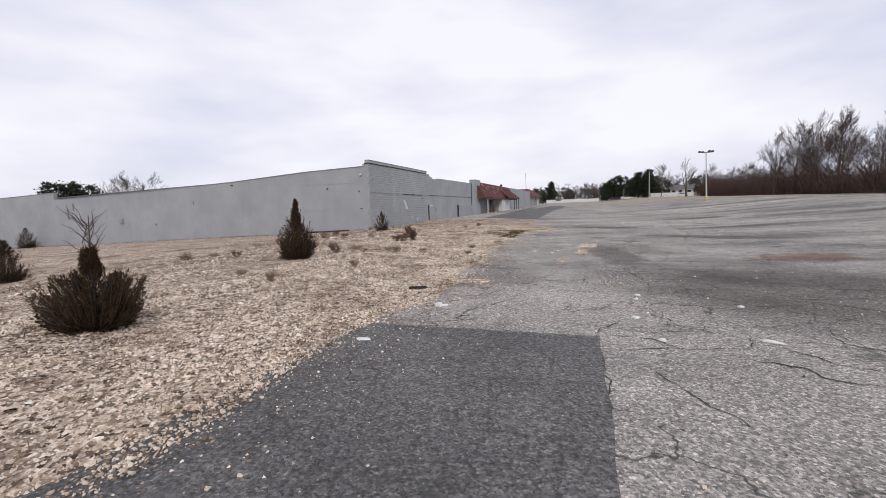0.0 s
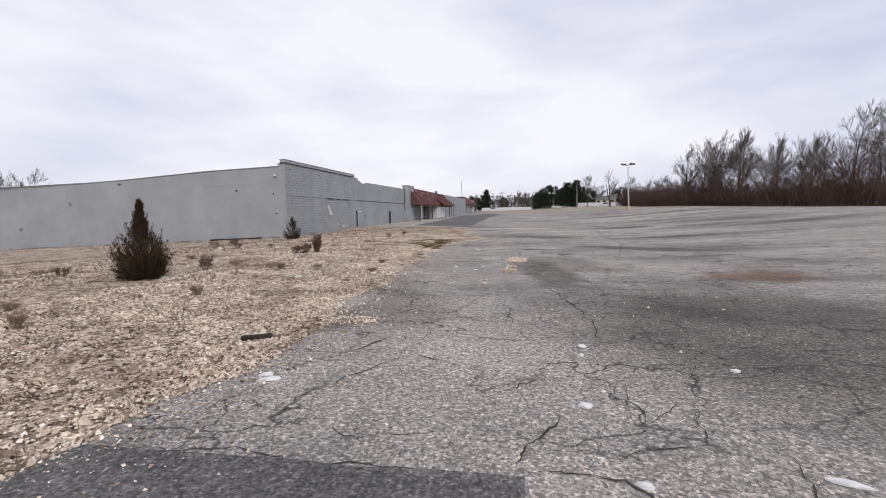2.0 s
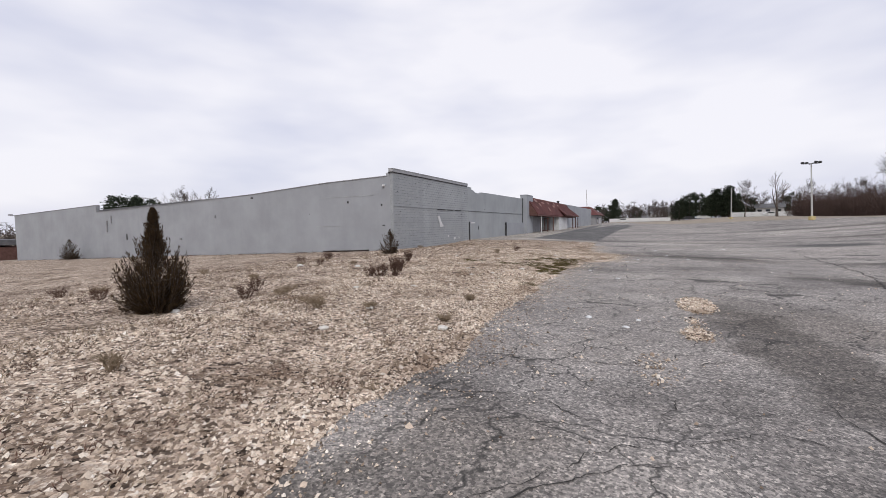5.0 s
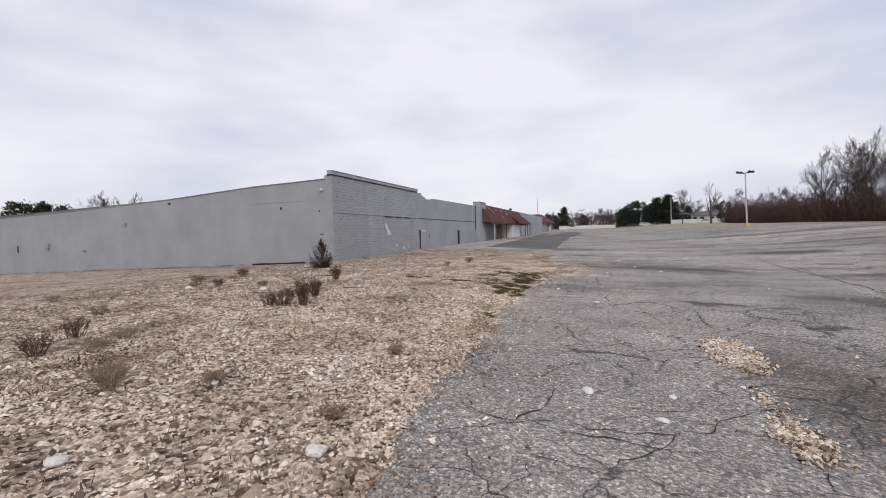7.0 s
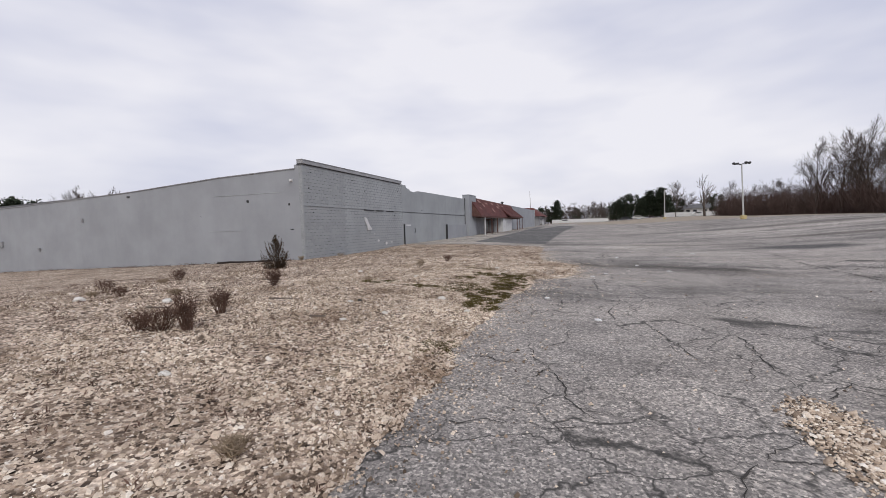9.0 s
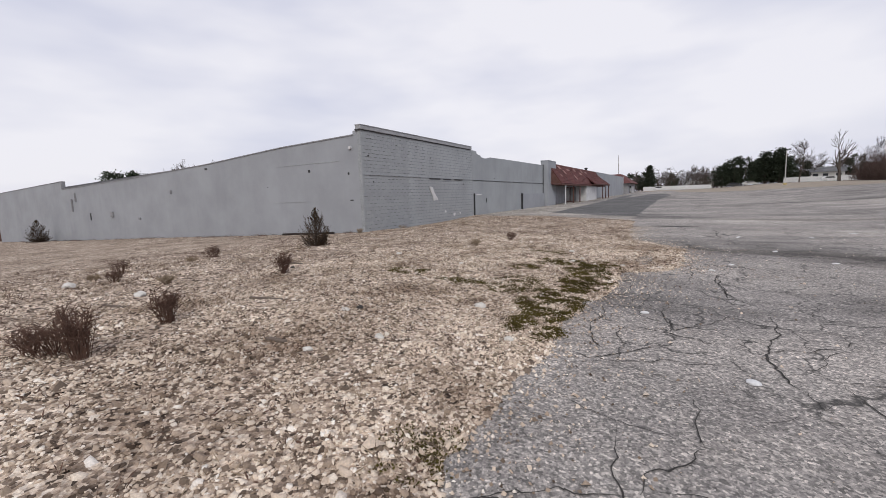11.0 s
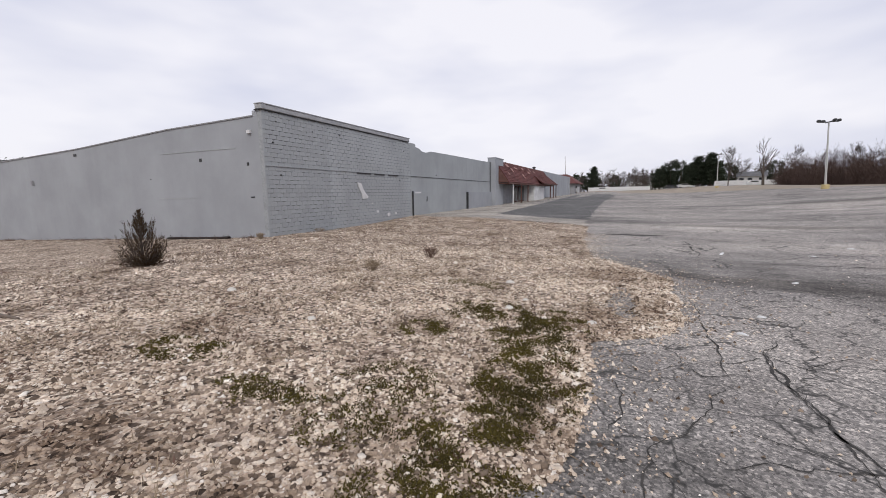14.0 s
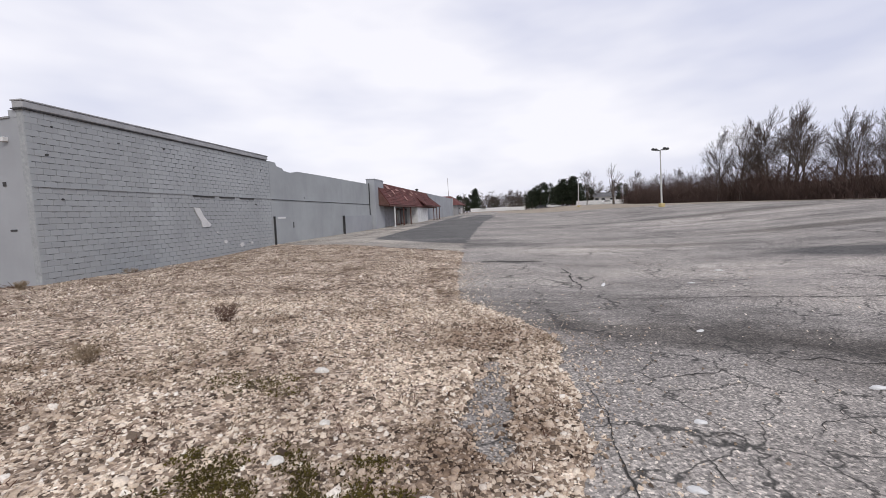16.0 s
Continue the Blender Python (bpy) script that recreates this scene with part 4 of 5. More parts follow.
# ---- trees ----
def grow(verts, faces, p, d, length, r, depth, rg, spread, up, thin, minr):
    steps = 3 if depth > 1 else 2
    for k in range(steps):
        d = (d + Vector((rg.gauss(0, 0.12), rg.gauss(0, 0.12), up))).normalized()
        q = p + d * (length / steps)
        r1 = max(minr, r * (0.86 if k < steps - 1 else 0.8))
        tube(verts, faces, p, q, r, r1, 5 if r > 0.06 else 3)
        p, r = q, r1
        if depth > 0 and (k > 0 or depth < 4):
            for _ in range(rg.choice((1, 1, 2))):
                a = rg.uniform(0, 2 * math.pi)
                o = d.orthogonal().normalized()
                o = (Matrix.Rotation(a, 3, d) @ o)
                nd = (d * math.cos(spread) + o * math.sin(spread * rg.uniform(0.7, 1.25))).normalized()
                grow(verts, faces, p, nd, length * rg.uniform(0.5, 0.72), max(minr, r * thin), depth - 1, rg, spread, up, thin, minr)
    if depth > 0:
        grow(verts, faces, p, d, length * 0.7, max(minr, r * 0.85), depth - 1, rg, spread, up, thin, minr)


def bare_tree(seed, height, spread=0.6, depth=4, r=0.2, minr=0.014):
    rg = random.Random(seed)
    t = new("bare_tree")
    tv, tf, bv, bf = [], [], [], []
    p, d = Vector((0, 0, -0.3)), Vector((rg.gauss(0, 0.04), rg.gauss(0, 0.04), 1)).normalized()
    trunk_h = height * 0.62
    n = 7
    rr = r
    for k in range(n):
        d = (d + Vector((rg.gauss(0, 0.05), rg.gauss(0, 0.05), 0.05))).normalized()
        q = p + d * (trunk_h / n)
        r1 = r * (1 - 0.11 * (k + 1))
        tube(tv, tf, p, q, rr, r1, 7)
        p, rr = q, r1
        if k >= 1:
            for _ in range(2 if k > 2 else 1):
                a = rg.uniform(0, 2 * math.pi)
                nd = Vector((math.cos(a) * math.sin(spread), math.sin(a) * math.sin(spread), math.cos(spread)))
                grow(bv, bf, p, nd, height * rg.uniform(0.2, 0.3) * (1.15 - 0.08 * k), rr * 0.52, depth - 1, rg, spread * 0.85, 0.06, 0.58, minr)
    grow(bv, bf, p, d, height * 0.2, rr, depth, rg, spread * 0.7, 0.1, 0.65, minr)
    link_mesh("trunk", tv, tf, M_BARK, t)
    link_mesh("crown", bv, bf, M_TWIG, t)
    return t


def plant_tree(src, x, y, scale, turn, label, group):
    z = gz(x, y)
    m = pose(x, y, z, 0, 0, turn)
    c = copy_thing(src, m)
    c.matrix_basis = m @ Matrix.Diagonal((scale, scale, scale, 1))
    return tagged(c, label, "tree", group)


protos = [bare_tree(20 + i, 12.6, 0.62 + 0.06 * i, 4, 0.23 + 0.02 * i, 0.013) for i in range(4)]
for p_ in protos:
    tagged(p_, "tall bare leafless deciduous tree at the lot's edge", "tree", "woods beside the lot")
wood = random.Random(3)
spots = [(40, 107.5, 1.0), (41.5, 103, 1.05), (43, 101, 1.12), (42, 97, 0.93), (44, 93, 1.07), (42.5, 89, 0.98), (45, 86, 0.78), (43.5, 81, 0.78), (47, 78, 0.78), (44, 73, 0.66), (45, 68, 0.98), (47, 63, 0.98), (46, 58, 0.98), (49, 54, 0.61), (52, 48, 0.61), (47, 99, 1.02), (49, 91, 0.93), (50, 84, 0.78), (51, 74, 0.7), (52, 66, 0.66), (46, 106, 0.9), (54, 60, 0.66), (57, 50, 0.66), (44, 118, 0.55), (46, 126, 0.62), (48, 112, 0.7), (45, 134, 0.6), (47, 145, 0.75), (50, 150, 0.7), (60, 95, 0.93), (62, 80, 0.78), (64, 66, 0.74)]
for k in range(4):
    y_ = wood.uniform(48, 165)
    spots.append((wood.uniform(40.5, 44), y_, wood.uniform(0.38, 0.62)))
for i, (x, y, s) in enumerate(spots):
    src = protos[i % 4]
    if i < 4:
        m = pose(x, y, gz(x, y), 0, 0, wood.uniform(0, 360))
        src.matrix_basis = m @ Matrix.Diagonal((s, s, s, 1))
    else:
        c = copy_thing(src, pose(x, y, gz(x, y), 0, 0, wood.uniform(0, 360)))
        c.matrix_basis = pose(x, y, gz(x, y), 0, 0, wood.uniform(0, 360)) @ Matrix.Diagonal((s, s, s * wood.uniform(0.9, 1.08), 1))
dead = bare_tree(77, 14, 0.7, 2, 0.42, 0.05)
dead.matrix_basis = pose(35.5, 167, gz(35.5, 167), 0, 0, 40)
tagged(dead, "large half-dead tree with broken bare limbs", "tree")
lone = bare_tree(91, 13.5, 0.6, 3, 0.2, 0.03)
lone.matrix_basis = pose(30.5, 186, gz(30.5, 186))
tagged(lone, "rounded bare tree with a straight slim trunk", "tree")
for i, (x, y, s, k) in enumerate([(-19.2, 209, 0.68, 0), (-5.9, 211, 0.62, 1), (-4.2, 213, 0.58, 2), (4.0, 214, 0.8, 2), (2.0, 222, 0.76, 3), (7.6, 224, 0.74, 1), (-11, 228, 0.7, 2), (-8.5, 216, 0.66, 0), (0.4, 212, 0.6, 3), (9.4, 216, 0.7, 0), (37.5, 212, 0.8, 1), (40.5, 222, 0.9, 2), (46.5, 214, 0.9, 0), (-2.0, 218, 0.68, 1), (5.8, 211, 0.72, 3), (12.5, 222, 0.8, 2), (44, 172, 0.9, 3), (52, 178, 0.8, 0), (58, 185, 0.85, 1), (5, 235, 0.8, 2), (18, 240, 0.85, 3), (-92, 64, 1.1, 0), (-93, 61.5, 1.05, 1), (-92, 67, 1.12, 2), (-104, 44, 0.6, 3)]):
    c = copy_thing(protos[k], pose(x, y, gz(x, y), 0, 0, i * 61))
    c.matrix_basis = pose(x, y, gz(x, y), 0, 0, i * 61) @ Matrix.Diagonal((s, s, s * 0.9, 1))
    tagged(c, "distant bare tree behind the lot", "tree", "distant bare trees")

# dense thicket along the far side of the lot
tv, tf = [], []
th = random.Random(9)
for i in range(480):
    t = th.random()
    y = 30 + 145 * t
    x = 40.5 + 6 * th.random() ** 1.5 + (8 if y < 62 else 0) * S((62 - y) / 30)
    h = th.uniform(2.2, 6.2) * (1.0 + 0.75 * noise.noise((0.0, y * 0.13, 5.0))) * (1.3 if y > 105 else 1.0)
    z = gz(x, y)
    for k in range(8):
        a = th.uniform(0, 6.28)
        lean = th.uniform(0.05, 0.5)
        p = Vector((x + th.gauss(0, 0.9), y + th.gauss(0, 0.9), z - 0.1))
        d = Vector((math.cos(a) * lean, math.sin(a) * lean, 1)).normalized()
        hh = h * th.uniform(0.5, 1.0)
        rr = 0.035
        for q in range(4):
            p1 = p + d * (hh / 4)
            tube(tv, tf, p, p1, rr, rr * 0.75, 3)
            for _ in range(4):
                b = th.uniform(0, 6.28)
                dd = (d + Vector((math.cos(b), math.sin(b), th.uniform(-0.1, 0.8)))).normalized()
                tube(tv, tf, p1, p1 + dd * th.uniform(0.5, 1.5), rr * 0.7, 0.012, 3)
            p, rr = p1, rr * 0.75
            d = (d + Vector((th.gauss(0, 0.15), th.gauss(0, 0.15), 0.1))).normalized()
thicket = link_mesh("thicket", tv, tf, M_THICKET)
tagged(thicket, "dense dark brown leafless brush along the lot", "brush", kind="stuff")
# wooded rise behind, closing the view between the stems
bm = bmesh.new()
rows = []
for i in range(90):
    y = 20 + i * 2.4
    x = 52 + (10 * S((60 - y) / 30)) - (6 * S((y - 150) / 60)) + 1.5 * noise.noise((0, y * 0.1, 0))
    top = 3.0 + 1.2 * noise.noise((1, y * 0.2, 0)) + 1.0 * noise.noise((1, y * 0.9, 0))
    rows.append([bm.verts.new((x, y, gz(x, y) - 0.5)), bm.verts.new((x + 2, y, gz(x, y) + top * 0.6)), bm.verts.new((x + 5, y, gz(x, y) + top)), bm.verts.new((x + 30, y, gz(x, y) + top * 0.8)), bm.verts.new((x + 60, y, gz(x, y) - 0.5))])
for a, b in zip(rows, rows[1:]):
    for k in range(4):
        bm.faces.new((a[k], a[k + 1], b[k + 1], b[k]))
bank = part("wooded_rise", bm, M_THICKET, smooth=True)
tagged(bank, "dark brown wooded rise behind the brush", "woods", kind="structure")


def blade_cloud(pts, dirs, length, width, rg):
    """Thin two-sided leaf blades, four corners each, as triangles."""
    n = len(pts)
    dirs = dirs / (np.linalg.norm(dirs, axis=1, keepdims=True) + 1e-9)
    side = np.cross(dirs, rg.normal(size=(n, 3)))
    side /= np.linalg.norm(side, axis=1, keepdims=True) + 1e-9
    ln = (length * rg.uniform(0.5, 1.3, n))[:, None]
    wd = (width * rg.uniform(0.6, 1.3, n))[:, None]
    v = np.stack([pts, pts + dirs * ln * 0.45 + side * wd, pts + dirs * ln, pts + dirs * ln * 0.45 - side * wd], 1).reshape(-1, 3)
    b = np.arange(n)[:, None] * 4
    f = np.concatenate([b + [0, 1, 2], b + [0, 2, 3]], 1).reshape(-1, 3)
    return v, f


def evergreen(seed, h, r, kind):
    """Far cedar or pine: a trunk and a ragged crown of small clumps."""
    rg = np.random.default_rng(seed)
    t = new("evergreen_tree")
    vv, ff = [], []
    tube(vv, ff, (0, 0, -0.3), (0, 0, h * 0.9), r * 0.09, 0.04, 7)
    link_mesh("trunk", vv, ff, M_BARK, t)
    limbs = 60
    P, D = [], []
    for i in range(limbs):
        u = rg.uniform(0.08, 1.0)
        a = rg.uniform(0, 2 * np.pi)
        rad = r * ((1.02 - u) ** 0.7 if kind == "cone" else math.sin(math.pi * min(1, 0.15 + 0.8 * u)) ** 0.6) * rg.uniform(0.65, 1.15)
        m = 75
        k = rg.uniform(0.15, 1, m) ** 0.7
        c = np.stack([np.cos(a) * rad * k, np.sin(a) * rad * k, np.full(m, u * h) + 0.1 * rad * k], 1) + rg.normal(size=(m, 3)) * 0.07 * h * 0.6
        c[:, 2] = np.maximum(c[:, 2], 0.3)
        P.append(c)
        D.append(np.stack([np.full(m, np.cos(a)), np.full(m, np.sin(a)), np.full(m, 0.4)], 1) + rg.normal(size=(m, 3)) * 0.6)
    v, f = blade_cloud(np.concatenate(P), np.concatenate(D), 0.055 * h, 0.014 * h, rg)
    crown = fast_mesh("crown", v, f, M_CEDAR)
    crown.parent = t
    return t


ev = [evergreen(1, 10, 4.2, "round"), evergreen(2, 10, 3.0, "cone"), evergreen(3, 10, 5.0, "round")]
seen_e = set()
for i, (x, y, h, wide, k) in enumerate([(-13.8, 210.5, 9.7, 1.1, 1), (-16.6, 214, 7.5, 1.2, 0), (15.4, 210.3, 10.4, 1.1, 0), (11.6, 211, 7.4, 1.2, 2), (18.9, 209.5, 9.6, 1.0, 2), (21.8, 210, 7.6, 0.9, 0), (24.7, 209.3, 10.9, 1.35, 1), (28.9, 208.7, 11.6, 1.4, 1), (23.2, 213, 8.8, 1.0, 0), (29.8, 214, 8.6, 1.1, 2), (26.9, 211, 8.6, 1.0, 0), (31.8, 212, 9.0, 0.9, 0), (35.6, 214, 8.2, 0.9, 2), (13.4, 214, 8.8, 1.0, 0), (-5.6, 226, 6.6, 0.9, 0), (51, 216, 8.5, 1.0, 2), (-24, 232, 8.0, 1.0, 0)]):
    m = pose(x, y, gz(x, y), 0, 0, i * 47)
    c = ev[k] if k not in seen_e else copy_thing(ev[k], m)
    seen_e.add(k)
    c.matrix_basis = m @ Matrix.Diagonal((0.1 * h * wide, 0.1 * h * wide, 0.1 * h, 1))
    tagged(c, "dark green evergreen tree beyond the lot", "tree", "far evergreens")
for i, (x, y, s) in enumerate([(-90, 50.4, 1.0), (-90, 52.9, 1.02), (-91, 55.3, 1.0)]):
    c = copy_thing(ev[i % 3], pose(x, y, gz(x, y), 0, 0, i * 90))
    c.matrix_basis = pose(x, y, gz(x, y), 0, 0, i * 90) @ Matrix.Diagonal((s, s, s, 1))
    tagged(c, "dark treetop showing behind the store roof", "tree", "far evergreens")

# far belt of winter woods closing the horizon
fv, ff_ = [], []
fb = random.Random(33)
for i in range(330):
    x = fb.uniform(-190, 150)
    y = 238 + fb.uniform(0, 40) + 0.1 * abs(x)
    h = fb.uniform(4.5, 10.5) * (1 + 0.35 * noise.noise((x * 0.03, 0.0, 2.0)))
    z = gz(x, y)
    for k in range(5):
        p = Vector((x + fb.gauss(0, 1.6), y, z - 0.2))
        hh = h * fb.uniform(0.5, 1.0)
        d = Vector((fb.gauss(0, 0.12), fb.gauss(0, 0.12), 1)).normalized()
        for q in range(4):
            p1 = p + d * (hh / 4)
            tube(fv, ff_, p, p1, 0.15 - 0.025 * q, 0.125 - 0.025 * q, 3)
            for _ in range(4):
                bb = fb.uniform(0, 6.28)
                tube(fv, ff_, p1, p1 + Vector((math.cos(bb), math.sin(bb), fb.uniform(0, 0.9))) * fb.uniform(0.8, 2.4), 0.09, 0.03, 3)
            p = p1
for i in range(150):
    x = -150 + fb.uniform(-25, 10)
    y = fb.uniform(-60, 110)
    h = fb.uniform(5, 11)
    for k in range(4):
        p = Vector((x, y + fb.gauss(0, 1.6), gz(x, y) - 0.2))
        hh = h * fb.uniform(0.5, 1.0)
        d = Vector((fb.gauss(0, 0.12), fb.gauss(0, 0.12), 1)).normalized()
        for q in range(4):
            p1 = p + d * (hh / 4)
            tube(fv, ff_, p, p1, 0.15 - 0.025 * q, 0.125 - 0.025 * q, 3)
            for _ in range(4):
                bb = fb.uniform(0, 6.28)
                tube(fv, ff_, p1, p1 + Vector((math.cos(bb), math.sin(bb), fb.uniform(0, 0.9))) * fb.uniform(0.8, 2.4), 0.09, 0.03, 3)
            p = p1
belt = link_mesh("far_woods", fv, ff_, M_TWIG)
tagged(belt, "far grey-brown belt of leafless winter woods", "woods", kind="stuff")

# ---- far white fences, house and cars ----
def fence(name, x0, y0, x1, y1, h, label):
    t = thing(name, x0, y0, gz(x0, y0), label, "fence")
    n = max(2, int(math.hypot(x1 - x0, y1 - y0) / 2.4))
    ang = math.atan2(y1 - y0, x1 - x0)
    for i in range(n):
        a, b = i / n, (i + 1) / n
        xa, ya = (x1 - x0) * a, (y1 - y0) * a
        w = math.hypot(x1 - x0, y1 - y0) / n
        dz = gz(x0 + xa, y0 + ya) - gz(x0, y0)
        bm = box(bmesh.new(), 0.08, w - 0.08, -0.03, 0.03, 0.05, h)
        p = part("panel", bm, M_WHITE, t)
        p.matrix_basis = pose(xa, ya, dz, 0, 0, math.degrees(ang))
        bm = box(bmesh.new(), -0.08, 0.08, -0.08, 0.08, -0.2, h + 0.12)
        p = part("post", bm, M_WHITE, t)
        p.matrix_basis = pose(xa, ya, dz, 0, 0, math.degrees(ang))


fence("white_fence", -14.5, 192, 8, 206, 1.5, "long white board fence beyond the lot")
fence("white_fence", 27, 188, 44, 186, 1.6, "white board fence below the house")
house = thing("house", 43, 214, gz(43, 214), "white house with a grey roof behind the fence", "house", turn=-8)
part("wall", box(bmesh.new(), -4.4, 4.4, -4, 4, -0.5, 3.3), M_POLE, house)
part("roof", prism(bmesh.new(), [(-4.6, 3.2), (4.6, 3.2), (0, 5.0)], "x", -4.9, 4.9), M_ROOFGREY, house)
for x in (-3.2, -0.6, 2.8):
    w_ = part("window", box(bmesh.new(), x - 0.7, x + 0.7, -4.06, -4.0, 1.4, 2.6), M_GLASS, house)
house = thing("house", 8, 262, gz(8, 262), "pale far house with a light roof among trees", "house", turn=10)
part("wall", box(bmesh.new(), -8, 8, -4, 4, -0.5, 4.0), M_POLE, house)
part("roof", prism(bmesh.new(), [(-4.6, 4.4), (4.6, 4.4), (0, 7.6)], "x", -8.5, 8.5), M_COPING, house)
for x in (-5, -1, 4):
    part("window", box(bmesh.new(), x - 0.7, x + 0.7, -4.06, -4.0, 1.6, 3.0), M_GLASS, house)


def car(x, y, turn, material, label):
    t = thing("car", x, y, gz(x, y), label, "car", "far parked cars", turn=turn)
    part("body", prism(bmesh.new(), [(-2.2, 0.35), (2.2, 0.35), (2.25, 0.75), (1.2, 0.95), (0.7, 1.42), (-1.2, 1.45), (-1.9, 1.0), (-2.25, 0.9)], "y", -0.85, 0.85), material, t)
    part("side_window", prism(bmesh.new(), [(0.9, 0.98), (0.55, 1.34), (-1.1, 1.37), (-1.55, 1.0)], "y", -0.87, 0.87), M_GLASS, t)
    for wx in (-1.4, 1.4):
        for wy in (-0.8, 0.8):
            vv, ff = [], []
            tube(vv, ff, (wx, wy - 0.1, 0.33), (wx, wy + 0.1, 0.33), 0.33, 0.33, 12)
            part_ = link_mesh("wheel", vv, ff, M_DARK, t)


car(37.5, 184, 5, M_WHITE, "white car parked beside the fence")
car(-9, 188, 10, M_WHITE, "pale car parked beyond the lot")
car(14, 190, 0, M_DARK, "dark car parked under the evergreens")
car(18.5, 191, 4, M_POLE, "silver car parked under the evergreens")


# ---- junipers on the gravel ----
def juniper(x, y, h, w, seed, label, outline, sprays, dead_top=0.0, ragged=0.12, density=46):
    """Ascending sprays from one stool; outline: (share of the height, share of the half width) from the ground up."""
    rg = np.random.default_rng(seed)
    z = gravel_top(x, y, 3) - 0.02
    t = thing("juniper_bush", x, y, z, label, "bush", "junipers on the gravel")
    sv, sf = [], []
    P, D = [], []
    us, rs = [q[0] for q in outline], [q[1] for q in outline]
    tube(sv, sf, (0, 0, -0.05), (0.01 * h, 0, h * 0.96), 0.02 + 0.01 * h, 0.005, 6)
    for i in range(sprays):
        u = 0.04 + 0.96 * rg.uniform(0, 1) ** 1.6
        a = rg.uniform(0, 2 * np.pi)
        lobe = 1 + 0.16 * math.sin(3 * a + seed) + 0.1 * math.sin(5 * a + 2 * seed)
        rad = 0.5 * w * float(np.interp(u, us, rs)) * lobe * rg.uniform(0.55, 1.05) + 0.01
        over = 0.0 if u > 0.7 else h * ragged * rg.uniform(0, 1) ** 2
        tip = np.array([math.cos(a) * rad, math.sin(a) * rad, u * h + over])
        base = np.array([0.12 * tip[0], 0.12 * tip[1], max(0.0, u * h - rad * rg.uniform(0.7, 1.4) - (0.12 if u < 0.5 else 0.02) * h)])
        knee = np.array([0.75 * tip[0], 0.75 * tip[1], base[2] + 0.5 * (tip[2] - base[2])])
        tube(sv, sf, tuple(base), tuple(knee), 0.008, 0.005, 3)
        tube(sv, sf, tuple(knee), tuple(tip), 0.005, 0.0015, 3)
        m = int(density * (0.6 + 0.6 * np.linalg.norm(tip - base) / h))
        k = rg.uniform(0.2, 1.0, m)[:, None]
        c = (1 - k) ** 2 * base + 2 * k * (1 - k) * knee + k * k * tip
        away = (tip - knee) * k + (knee - base) * (1 - k)
        away /= np.linalg.norm(away, axis=1, keepdims=True) + 1e-6
        c += rg.normal(size=(m, 3)) * (0.007 + (0.045 if u < 0.5 else 0.014) * (1 - k)) * h ** 0.4
        c[:, 2] = np.maximum(c[:, 2], 0.01)
        P.append(c)
        D.append(away + rg.normal(size=(m, 3)) * 0.38 + np.array([0, 0, 0.25]))
    for i in range(int(dead_top * 26)):
        a = rg.uniform(0, 2 * np.pi)
        p = Vector((rg.normal() * 0.02, rg.normal() * 0.02, h * rg.uniform(0.85, 1.3)))
        for q in range(4):
            p2 = p + Vector((math.cos(a) * 0.055, math.sin(a) * 0.055, rg.uniform(0.02, 0.09)))
            tube(sv, sf, p, p2, 0.006 - 0.0012 * q, 0.0048 - 0.0012 * q, 3)
            a += rg.normal() * 0.7
            p = p2
    if dead_top:
        tube(sv, sf, (0, 0, h * 0.6), (0.03, 0.02, h * 1.42), 0.016, 0.004, 4)
    link_mesh("framework", sv, sf, M_TWIG, t)
    v, f = blade_cloud(np.concatenate(P), np.concatenate(D), 0.06 * h ** 0.4, 0.0062 * h ** 0.4, rg)
    fo = fast_mesh("foliage", v, f, M_JUNIPER)
    fo.parent = t


juniper(-3.66, 3.95, 0.95, 1.12, 1, "broad dark olive juniper bush with a dead bare top", [(0, 0.6), (0.2, 0.85), (0.42, 1.0), (0.58, 0.9), (0.68, 0.5), (0.76, 0.16), (1, 0.07)], 620, 1.0, 0.1)
juniper(-6.44, 11.16, 1.8, 1.16, 2, "dark upright juniper bush with a pointed leader", [(0, 0.62), (0.1, 0.9), (0.28, 1.0), (0.45, 0.92), (0.52, 0.55), (0.6, 0.3), (0.78, 0.15), (0.9, 0.06), (1, 0.0)], 560, 0, 0.16)
juniper(-10.0, 23.6, 1.2, 1.05, 3, "small sparse bronze juniper on the gravel", [(0, 0.55), (0.15, 0.85), (0.35, 1.0), (0.5, 0.8), (0.64, 0.4), (0.82, 0.14), (1, 0.0)], 190, 0, 0.3, 30)
juniper(-13.8, 7.7, 1.25, 1.0, 4, "dark rounded juniper bush on the gravel", [(0, 0.7), (0.3, 1.0), (0.55, 0.8), (0.8, 0.4), (1, 0.05)], 300)
juniper(-60.3, 30.6, 2.4, 2.3, 5, "dark juniper bush against the side wall", [(0, 0.75), (0.25, 1.0), (0.5, 0.8), (0.8, 0.4), (1, 0.05)], 320)


